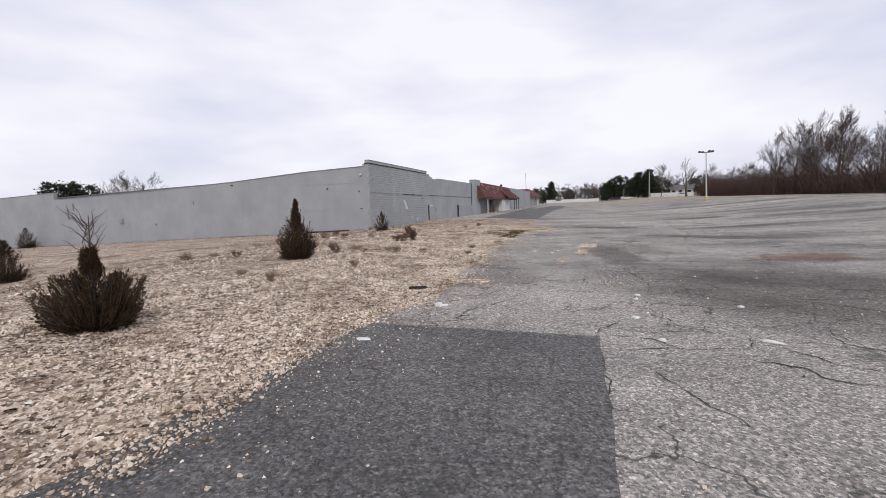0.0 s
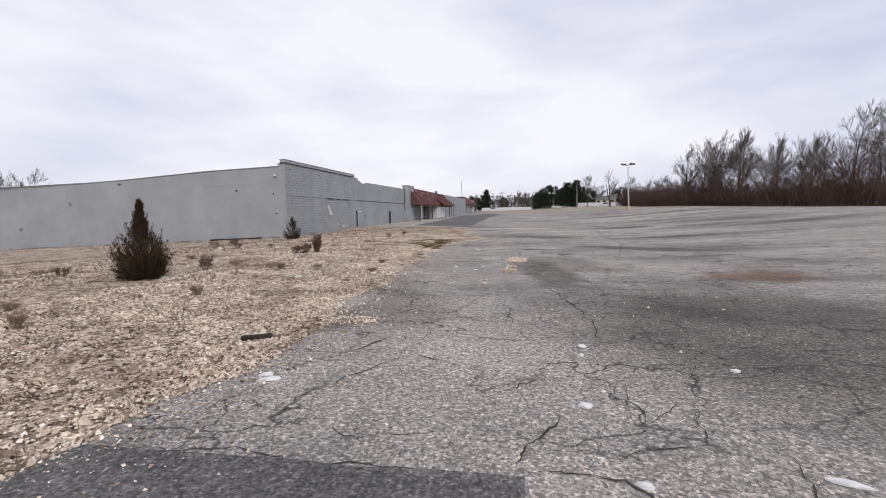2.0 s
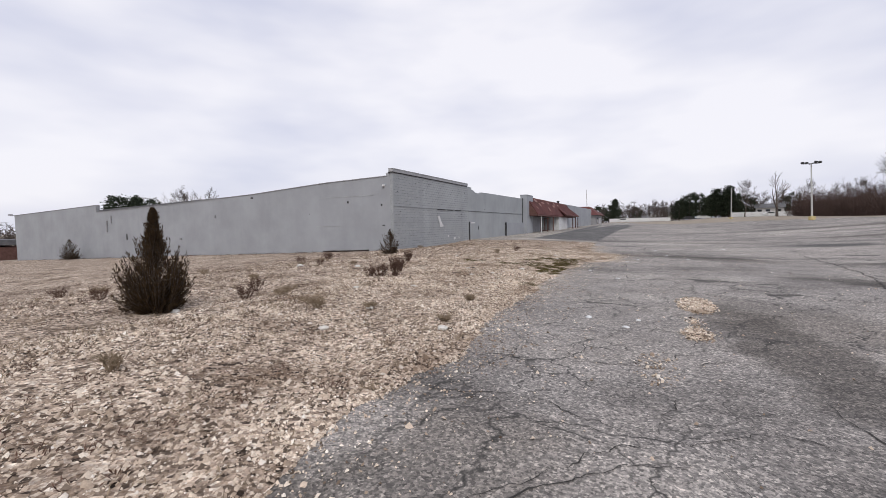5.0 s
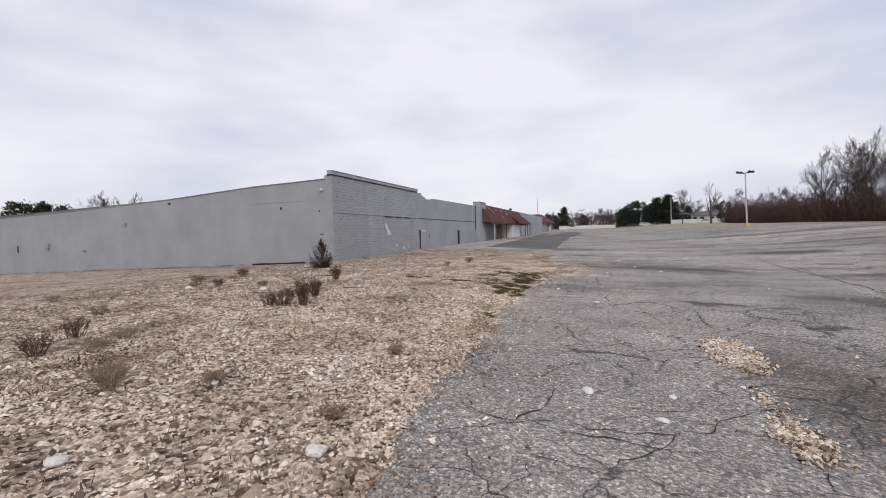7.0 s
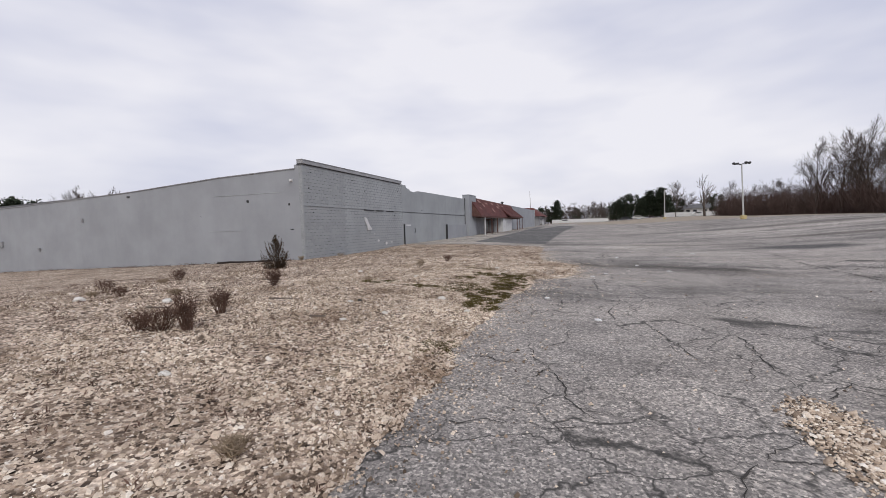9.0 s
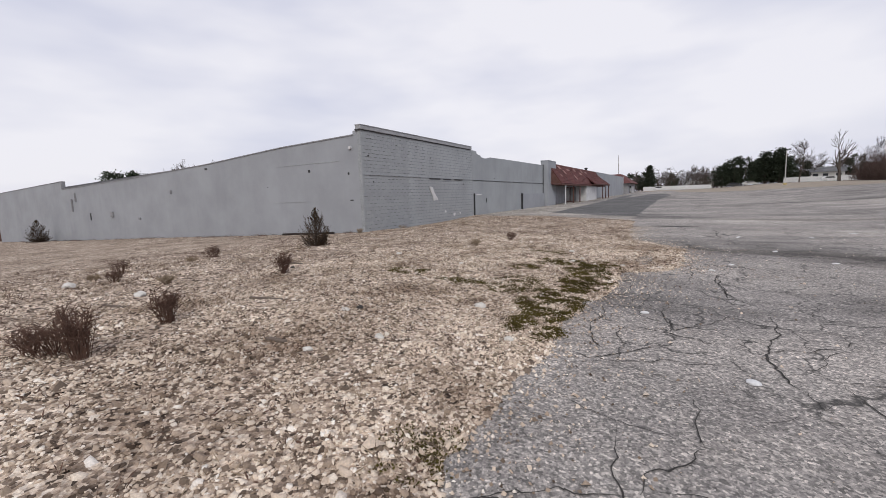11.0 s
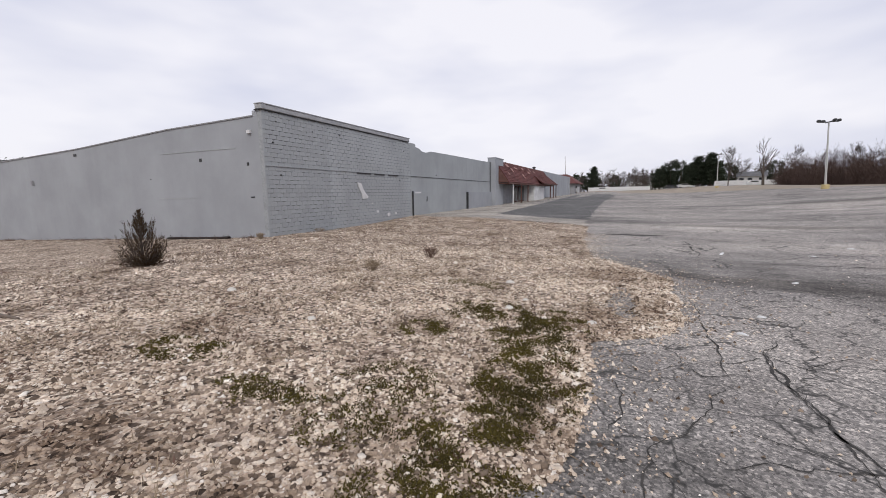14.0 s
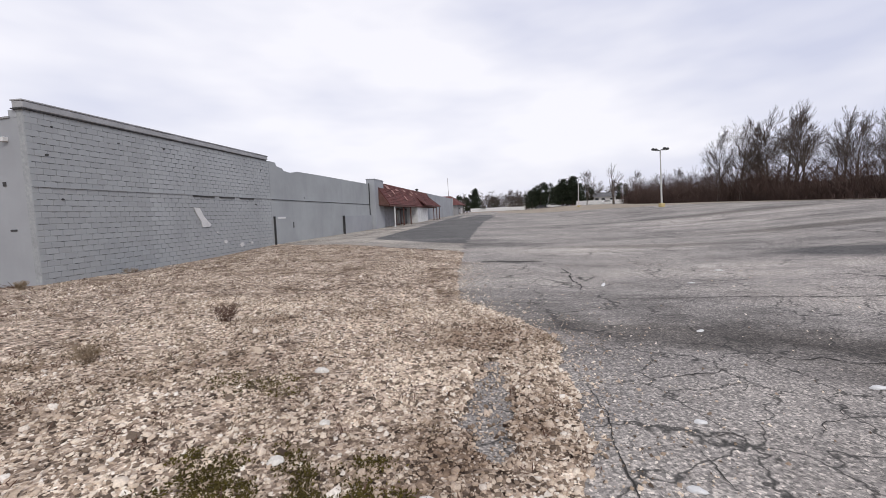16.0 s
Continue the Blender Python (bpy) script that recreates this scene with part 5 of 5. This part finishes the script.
def weed(x, y, h, w, seed, label, n=46, mat_=None):
    rg = random.Random(seed)
    t = thing("dead_weed", x, y, gravel_top(x, y, 3) - 0.01, label, "weed", "dead weeds on the gravel")
    vv, ff = [], []
    for i in range(n):
        a = rg.uniform(0, 6.28)
        o = rg.uniform(0, 0.25) * w
        p = Vector((math.cos(a) * o, math.sin(a) * o, 0))
        ln = rg.uniform(0.1, 0.5) * w
        top = Vector((math.cos(a) * (o + ln * 0.8), math.sin(a) * (o + ln * 0.8), h * rg.uniform(0.45, 1.0)))
        mid = (p + top) / 2 + Vector((rg.gauss(0, 0.02), rg.gauss(0, 0.02), 0.02))
        tube(vv, ff, p, mid, 0.0035, 0.003, 3)
        tube(vv, ff, mid, top, 0.003, 0.0015, 3)
        for k in range(5):
            b = mid + (top - mid) * rg.random()
            tube(vv, ff, b, b + Vector((rg.gauss(0, 0.05), rg.gauss(0, 0.05), rg.uniform(0.01, 0.08))) * (0.6 + h), 0.004, 0.0015, 3)
    link_mesh("dry_foliage", vv, ff, mat_ or M_WEED, t)


RED_W, GREY_W = "reddish brown dead weed clump standing in gravel", "low grey-brown dead weed tuft in gravel"
for i, (x, y, h, w, lab) in enumerate([(-5.05, 15.85, 0.42, 0.75, RED_W), (-5.3, 15.75, 0.3, 0.5, RED_W), (-4.63, 15.9, 0.62, 0.4, RED_W), (-5.1, 16.85, 0.48, 0.4, RED_W), (-6.5, 19.55, 0.5, 0.5, RED_W), (-11.9, 21.4, 0.5, 0.7, RED_W), (-6.72, 13.4, 0.4, 0.55, RED_W), (-5.84, 13.5, 0.3, 0.6, GREY_W), (-3.82, 12.12, 0.22, 0.5, GREY_W), (-4.93, 24.6, 0.4, 0.35, GREY_W), (-4.55, 26.25, 0.3, 0.5, RED_W), (-7.77, 18.13, 0.2, 0.35, GREY_W), (-9.02, 17.85, 0.26, 0.4, RED_W), (-11.9, 11.8, 0.35, 0.6, RED_W), (-9.2, 11.5, 0.3, 0.5, RED_W), (-6.1, 12.65, 0.35, 0.5, RED_W), (-5.5, 13.0, 0.22, 0.5, GREY_W), (-11.1, 12.3, 0.3, 0.5, GREY_W), (-3.5, 11.95, 0.3, 0.3, GREY_W), (-10.7, 18.6, 0.4, 0.6, RED_W), (-1.65, 13.8, 0.2, 0.25, GREY_W), (-1.35, 12.2, 0.16, 0.3, GREY_W), (-2.8, 12.4, 0.18, 0.3, GREY_W), (-9.95, 17.85, 0.2, 0.35, GREY_W), (-11.4, 20.5, 0.25, 0.4, GREY_W), (-15.1, 31.3, 0.5, 0.5, GREY_W), (-14.6, 34.5, 0.35, 0.7, GREY_W), (-3.2, 9.0, 0.3, 0.25, GREY_W), (-3.7, 6.9, 0.35, 0.2, GREY_W), (-5.5, 8.0, 0.22, 0.4, GREY_W), (-7.5, 12.0, 0.3, 0.4, RED_W), (-8.3, 14.6, 0.3, 0.5, GREY_W), (-12.6, 16.0, 0.3, 0.5, GREY_W)]):
    weed(x, y, h * (0.85 if lab == RED_W else 0.55), w * 0.72, 100 + i, lab, 70 if h > 0.4 else 40, M_WEED if lab == RED_W else M_STRAW)

# fallen dark gutter by the corner
gv_, gf_ = [], []
for k in range(8):
    x0_, x1_ = -17.3 - 0.55 * k, -17.3 - 0.55 * (k + 1)
    tube(gv_, gf_, (x0_, 31.55 + 0.04 * math.sin(k * 1.7), gravel_top(x0_, 31.5, 5) + 0.05), (x1_, 31.55 + 0.04 * math.sin(k * 1.7 + 1.7), gravel_top(x1_, 31.5, 5) + 0.05), 0.075 - 0.004 * (k % 3), 0.075, 7)
gutter = link_mesh("fallen_gutter", gv_, gf_, M_ROT)
tagged(gutter, "dark fallen length of gutter at the wall's foot", "gutter")

# rubbish and scrub along the foot of the side wall
sv, sf = [], []
sg = random.Random(21)
for i in range(170):
    x = -16 - 60 * sg.random() ** 1.3
    y = 32.05 - abs(sg.gauss(0, 0.5)) * (0.2 + sg.random())
    z = gravel_top(x, y, 5) - 0.02
    for k in range(6):
        tube(sv, sf, (x, y, z), (x + sg.gauss(0, 0.18), y - abs(sg.gauss(0, 0.12)), z + sg.uniform(0.02, 0.2) * (0.3 + sg.random())), 0.014, 0.004, 3)
scrub = link_mesh("wall_foot_scrub", sv, sf, M_WEED)
tagged(scrub, "dead scrub and litter along the foot of the wall", "scrub", kind="stuff")


# ---- rocks, rubble and litter ----
def rock(name, x, y, z, sx, sy, sz, seed, material, label, category, group):
    bm = bmesh.new()
    bmesh.ops.create_icosphere(bm, subdivisions=2, radius=1.0)
    for v in bm.verts:
        k = 1 + 0.35 * noise.noise(v.co * 1.3 + Vector((seed, 0, 0))) + 0.12 * noise.noise(v.co * 3.7 + Vector((seed, 5, 0)))
        v.co = Vector((v.co.x * sx * k, v.co.y * sy * k, max(-0.5, v.co.z) * sz * k))
    ob = part(name, bm, material)
    ob.matrix_basis = pose(x, y, z, rnd.uniform(-8, 8), rnd.uniform(-8, 8), rnd.uniform(-20, 20))
    return tagged(ob, label, category, group)


for i, (x, y, s) in enumerate([(-3.52, 18.09, 0.06), (-2.26, 19.25, 0.085), (-1.46, 18.21, 0.06), (-2.98, 17.02, 0.06), (-2.61, 17.61, 0.06), (-2.37, 24.7, 0.08), (-1.91, 23.75, 0.05), (-2.01, 23.26, 0.06), (-7.03, 17.4, 0.12), (-1.14, 11.72, 0.09), (-2.59, 11.12, 0.08), (-2.79, 12.38, 0.07), (-9.4, 17.3, 0.14), (-4.2, 13.8, 0.08), (-6.0, 11.2, 0.1), (-3.3, 14.6, 0.07), (-1.0, 23.0, 0.06), (-3.9, 21.8, 0.06), (-5.9, 22.4, 0.08)]):
    rock("stone", x, y, gravel_top(x, y, 1) + s * 0.2, s * 0.9, s * 0.65, s * 0.45, i * 3.3, M_PALE_STONE, "pale limestone lump lying on the gravel", "stone", "loose pale stones")
for i, (x, y, s) in enumerate([(-3.45, 18.27, 0.045), (-6.9, 20.1, 0.05)]):
    rock("stone", x, y, gravel_top(x, y, 1) + 0.01, s, s, s * 0.6, i + 50.0, M_CRACK, "dark lump of old asphalt on the gravel", "stone", "loose dark lumps")
for i, (x, y, a, b) in enumerate([(-0.08, 6.26, 0.13, 0.05), (-0.41, 4.59, 0.12, 0.06), (2.61, 7.48, 0.06, 0.05), (2.44, 6.15, 0.07, 0.05), (2.6, 5.3, 0.06, 0.03), (3.6, 5.47, 0.14, 0.025), (3.78, 6.98, 0.05, 0.03), (0.42, 13.44, 0.06, 0.12), (1.09, 13.49, 0.04, 0.05), (0.95, 13.0, 0.06, 0.04), (-0.18, 6.35, 0.08, 0.05), (2.46, 24.77, 0.09, 0.035), (0.45, 23.3, 0.07, 0.035), (1.39, 29.67, 0.05, 0.22), (0.8, 24.07, 0.06, 0.03), (-0.38, 19.89, 0.06, 0.04), (0.5, 18.2, 0.07, 0.06), (1.8, 26.4, 0.07, 0.03), (3.1, 29.8, 0.1, 0.03), (4.4, 31.5, 0.12, 0.04), (2.56, 7.2, 0.04, 0.03)]):
    rock("rubble", x, y, gz(x, y) + 0.006, a * 0.75, b * 0.75, 0.02, i * 1.7, M_WHITE, "flat white chip of litter on the asphalt", "rubble", "white chips on the asphalt")
# weathered stick by the edge
bm = box(bmesh.new(), -0.16, 0.16, -0.035, 0.035, 0, 0.05, 0.012)
st = part("wood_scrap", bm, M_ROT)
st.matrix_basis = pose(-0.86, 7.2, gravel_top(-0.86, 7.2, 0.3), 0, 4, 42)
tagged(st, "dark rotten stub of timber at the gravel's edge", "wood scrap")
for x, y, a, ln in ((-4.9, 18.0, 20, 0.5), (-7.4, 20.5, 5, 0.6), (-3.4, 17.0, 10, 0.25), (-6.6, 16.9, 15, 0.4)):
    bm = box(bmesh.new(), -ln / 2, ln / 2, -0.02, 0.02, 0, 0.03, 0.008)
    st = part("stick", bm, M_WOODPOLE)
    st.matrix_basis = pose(x, y, gravel_top(x, y, 2), 0, 2, a)
    tagged(st, "dry dark stick lying on the gravel", "stick", "fallen sticks")


# ---- gravel stones, moss, straw ----
OCT = np.array([(1, 0, -0.25), (0, 1, -0.3), (-1, 0, -0.25), (0, -1, -0.3), (0.15, 0.1, 0.75)], np.float64)
OCF = np.array([(0, 1, 4), (1, 2, 4), (2, 3, 4), (3, 0, 4)])


# a blunter stone with a broken flat top
BLUNT = np.array([(1, 0, -0.3), (0, 1, -0.3), (-1, 0, -0.3), (0, -1, -0.3), (0.6, 0.55, 0.45), (-0.6, 0.6, 0.5), (-0.55, -0.6, 0.42), (0.6, -0.6, 0.5)], np.float64)
BLUNTF = np.array([(0, 1, 4), (1, 5, 4), (1, 2, 5), (2, 6, 5), (2, 3, 6), (3, 7, 6), (3, 0, 7), (0, 4, 7), (4, 5, 6), (4, 6, 7)])


def stones(name, xs, ys, zs, size, material, label, category, flat=0.95, base=OCT, tris=OCF):
    n = len(xs)
    nv = len(base)
    v = np.repeat(base[None], n, 0) * rng.uniform(0.6, 1.25, (n, nv, 3))
    v[:, :, 2] *= flat
    v *= size[:, None, None]
    a = rng.uniform(0, 2 * np.pi, n)
    tx, ty = rng.normal(0, 0.35, n), rng.normal(0, 0.35, n)
    v[:, :, 2] += v[:, :, 0] * tx[:, None] + v[:, :, 1] * ty[:, None]
    x = v[:, :, 0] * np.cos(a)[:, None] - v[:, :, 1] * np.sin(a)[:, None]
    y = v[:, :, 0] * np.sin(a)[:, None] + v[:, :, 1] * np.cos(a)[:, None]
    v = np.stack([x + xs[:, None], y + ys[:, None], v[:, :, 2] + zs[:, None]], 2)
    f = (np.arange(n)[:, None, None] * nv + tris[None]).reshape(-1, 3)
    return tagged(fast_mesh(name, v.reshape(-1, 3), f, material), label, category, kind="stuff")


def scatter(n, y0, y1, reach, seed, power=1.6):
    rg = np.random.default_rng(seed)
    ys = rg.uniform(y0, y1, n)
    sx = reach * rg.uniform(0, 1, n) ** power
    ex = np.array([edge(float(y)) for y in ys])
    xs = ex - sx
    ok = ~((ys > 31.9) & (xs < -15.3))
    xs, ys, sx = xs[ok], ys[ok], sx[ok]
    zs = np.array([gravel_top(float(x), float(y), float(s)) for x, y, s in zip(xs, ys, sx)])
    return xs, ys, zs, sx


xs, ys, zs, sx = scatter(112000, 14.5, 28, 6.0, 1, 1.35)
stones("gravel", xs, ys, zs, rng.gamma(1.8, 0.0042, len(xs)) + 0.005, M_STONE, "loose tan and white limestone chips", "gravel", 0.9, BLUNT, BLUNTF)
xs, ys, zs, sx = scatter(88000, 1.0, 15, 6.5, 2, 1.3)
stones("gravel", xs, ys, zs, rng.gamma(1.8, 0.0046, len(xs)) + 0.0055, M_STONE, "loose tan and white limestone chips", "gravel")
xs, ys, zs, sx = scatter(42000, 3, 46, 15, 3, 1.0)
stones("gravel", xs, ys, zs, rng.gamma(2.0, 0.0062, len(xs)) + 0.011, M_STONE, "loose tan and white limestone chips", "gravel")
# chips strayed on to the asphalt
rg = np.random.default_rng(5)
ys = rg.uniform(1, 34, 9000)
xs = np.array([edge(float(y)) for y in ys]) + rg.exponential(0.35, 9000)
k = rg.uniform(0, 1, 9000) < 0.85
xs[~k] = rg.uniform(-0.5, 6, (~k).sum())
zs = np.array([gz(float(x), float(y)) for x, y in zip(xs, ys)]) + 0.008
stones("stray_chips", xs, ys, zs, rng.gamma(2.5, 0.003, len(xs)) + 0.0025, M_STONE, "small stone chips strayed over the asphalt", "gravel")
# the gravelly hole in the asphalt and the crumbled kerb line
px, py = [], []
for cx, cy, rx, ry, n in ((1.92, 15.05, 0.22, 0.72, 2600), (1.77, 12.95, 0.13, 0.3, 700), (1.79, 13.5, 0.05, 0.5, 160), (-0.62, 2.5, 0.1, 0.9, 600), (-0.7, 3.6, 0.07, 0.9, 350), (-0.7, 24.4, 0.25, 1.0, 420), (-0.1, 8.2, 0.3, 0.2, 260), (1.3, 11.4, 0.15, 0.5, 120), (2.3, 8.6, 0.2, 0.9, 60)):
    r = np.sqrt(rg.uniform(0, 1, n))
    a = rg.uniform(0, 6.283, n)
    px.append(cx + rx * r * np.cos(a) + 0.05 * rg.normal(size=n))
    py.append(cy + ry * r * np.sin(a) + 0.05 * rg.normal(size=n))
xs, ys = np.concatenate(px), np.concatenate(py)
zs = np.array([gz(float(x), float(y)) for x, y in zip(xs, ys)]) + 0.012
stones("rubble_gravel", xs, ys, zs, rng.gamma(2.0, 0.0034, len(xs)) + 0.004, M_STONE, "broken pale gravel filling holes in the asphalt", "gravel", 0.9, BLUNT, BLUNTF)

# moss and low green growth along the edge
mx, my = [], []
for cx, cy, rx, ry, n in ((-1.35, 18.9, 0.35, 0.6, 3000), (-1.5, 20.0, 0.45, 0.8, 4000), (-1.35, 21.3, 0.4, 0.8, 4200), (-1.5, 22.6, 0.5, 0.8, 4200), (-2.2, 23.0, 0.5, 0.5, 1600), (-2.65, 22.1, 0.25, 0.25, 1000), (-4.3, 20.6, 0.5, 0.25, 900), (-3.1, 20.3, 0.4, 0.2, 700), (-2.3, 20.6, 0.5, 0.6, 1200), (-2.8, 24.3, 0.5, 0.3, 400), (-1.25, 16.3, 0.22, 0.3, 250)):
    r = rg.uniform(0, 1, n) ** 0.6
    a = rg.uniform(0, 6.283, n)
    mx.append(cx + rx * r * np.cos(a))
    my.append(cy + ry * r * np.sin(a))
mx, my = np.concatenate(mx), np.concatenate(my)
keep = np.array([noise.noise((float(x) * 4, float(y) * 4, 2.0)) + 0.5 * noise.noise((float(x) * 11, float(y) * 11, 2.0)) > 0.0 and x < edge(float(y)) + 0.03 for x, y in zip(mx, my)])
mx, my = mx[keep], my[keep]
mz = np.array([gravel_top(float(x), float(y), max(0.0, edge(float(y)) - float(x))) for x, y in zip(mx, my)]) + 0.004
mk = rg.uniform(0, 1, len(mx)) < 0.8
mx, my, mz = mx[mk], my[mk], mz[mk]
P = np.repeat(np.stack([mx, my, mz], 1), 6, 0) + rg.normal(size=(len(mx) * 6, 3)) * np.array([0.03, 0.03, 0.004])
v, f = blade_cloud(P, rg.normal(size=P.shape) * np.array([1, 1, 0.4]) + np.array([0, 0, 0.6]), 0.026, 0.006, rg)
tagged(fast_mesh("moss", v, f, M_MOSS), "olive green and brown moss creeping over the gravel", "moss", kind="stuff")

# dry stalks and leaf litter scattered through the gravel
xs, ys, zs, sx = scatter(6500, 2, 44, 14, 8, 1.1)
keep = np.array([noise.noise((float(x) * 0.8, float(y) * 0.8, 6.0)) > -0.1 for x, y in zip(xs, ys)])
C = np.stack([xs, ys, zs], 1)[keep]
P = np.repeat(C, 9, 0) + rg.normal(size=(len(C) * 9, 3)) * np.array([0.05, 0.05, 0.004])
v, f = blade_cloud(P, rg.normal(size=P.shape) + np.array([0, 0, 0.7]), 0.085, 0.004, rg)
tagged(fast_mesh("dry_straw", v, f, M_STRAW), "dry straw and dead stalks among the gravel", "straw", kind="stuff")
xs, ys, zs, sx = scatter(4600, 3, 44, 17, 9, 0.9)
P = np.repeat(np.stack([xs, ys, zs], 1), 14, 0) + rg.normal(size=(len(xs) * 14, 3)) * np.array([0.04, 0.04, 0.003])
v, f = blade_cloud(P, rg.normal(size=P.shape) + np.array([0, 0, 0.5]), 0.06, 0.005, rg)
tagged(fast_mesh("dead_tufts", v, f, M_WEED), "tiny brown dead tufts among the gravel", "weeds", kind="stuff")

# ---- blocks of the front wall ----
def block_mesh(w):
    bm = bmesh.new()
    box(bm, -15.56, -15.5, 0.006, w - 0.006, 0.006, 0.197, 0.008)
    bmesh.ops.translate(bm, verts=bm.verts, vec=(-X0, 0, 0))
    bmesh.ops.recalc_face_normals(bm, faces=bm.faces)
    me = bpy.data.meshes.new("block")
    bm.to_mesh(me)
    bm.free()
    me.materials.append(M_BLOCK)
    return me


full, half = block_mesh(0.4), block_mesh(0.2)
jv, jf = [], []
dv, df = [], []
for c in range(32):
    z = -1.145 + c * 0.2013
    y = 32.2
    k = 0
    while y < 45.9 - 0.05:
        w = 0.2 if (k == 0 and c % 2) else min(0.4, 45.9 - y)
        if y < 36.5 and z > -0.6 and w in (0.2, 0.4):
            ob = new("block", full if w == 0.4 else half)
            ob.parent = block_wall
            ob.matrix_basis = pose(rnd.uniform(-0.004, 0.006), y - Y0, z)
        else:
            b = len(jv)
            d = rnd.uniform(-0.004, 0.006)
            x0, x1, ya, yb, za, zb = -0.06 + d, d, y - Y0 + 0.006, y - Y0 + w - 0.006, z + 0.006, z + 0.197
            jv += [(x0, ya, za), (x0, yb, za), (x0, yb, zb), (x0, ya, zb), (x1, ya + 0.008, za + 0.008), (x1, yb - 0.008, za + 0.008), (x1, yb - 0.008, zb - 0.008), (x1, ya + 0.008, zb - 0.008)]
            jf += [(b + 4, b + 5, b + 6, b + 7), (b, b + 1, b + 5, b + 4), (b + 1, b + 2, b + 6, b + 5), (b + 2, b + 3, b + 7, b + 6), (b + 3, b, b + 4, b + 7)]
        # open bed joint under the middle of most blocks, where the paint has not bridged it
        if w == 0.4 and rnd.random() < 0.85:
            b = len(dv)
            ya, yb = y - Y0 + rnd.uniform(0.06, 0.14), y - Y0 + rnd.uniform(0.24, 0.36)
            h = rnd.uniform(0.007, 0.013)
            dv += [(0.0075, ya, z - h), (0.0075, yb, z - h * 0.6), (0.0075, yb - 0.02, z + h), (0.0075, ya + 0.01, z + h * 0.7), (-0.02, ya, z - h), (-0.02, yb, z - h * 0.6), (-0.02, yb - 0.02, z + h), (-0.02, ya + 0.01, z + h * 0.7)]
            df += [(b, b + 1, b + 2, b + 3), (b + 4, b + 5, b + 1, b), (b + 7, b + 3, b + 2, b + 6), (b + 5, b + 6, b + 2, b + 1), (b + 4, b, b + 3, b + 7)]
        y += w
        k += 1
rest = link_mesh("block_course_rest", jv, jf, M_BLOCK, block_wall)
rest["kind"] = "stuff"
gaps = link_mesh("open_joint_rest", dv, df, M_GAP, block_wall)
gaps["kind"] = "stuff"
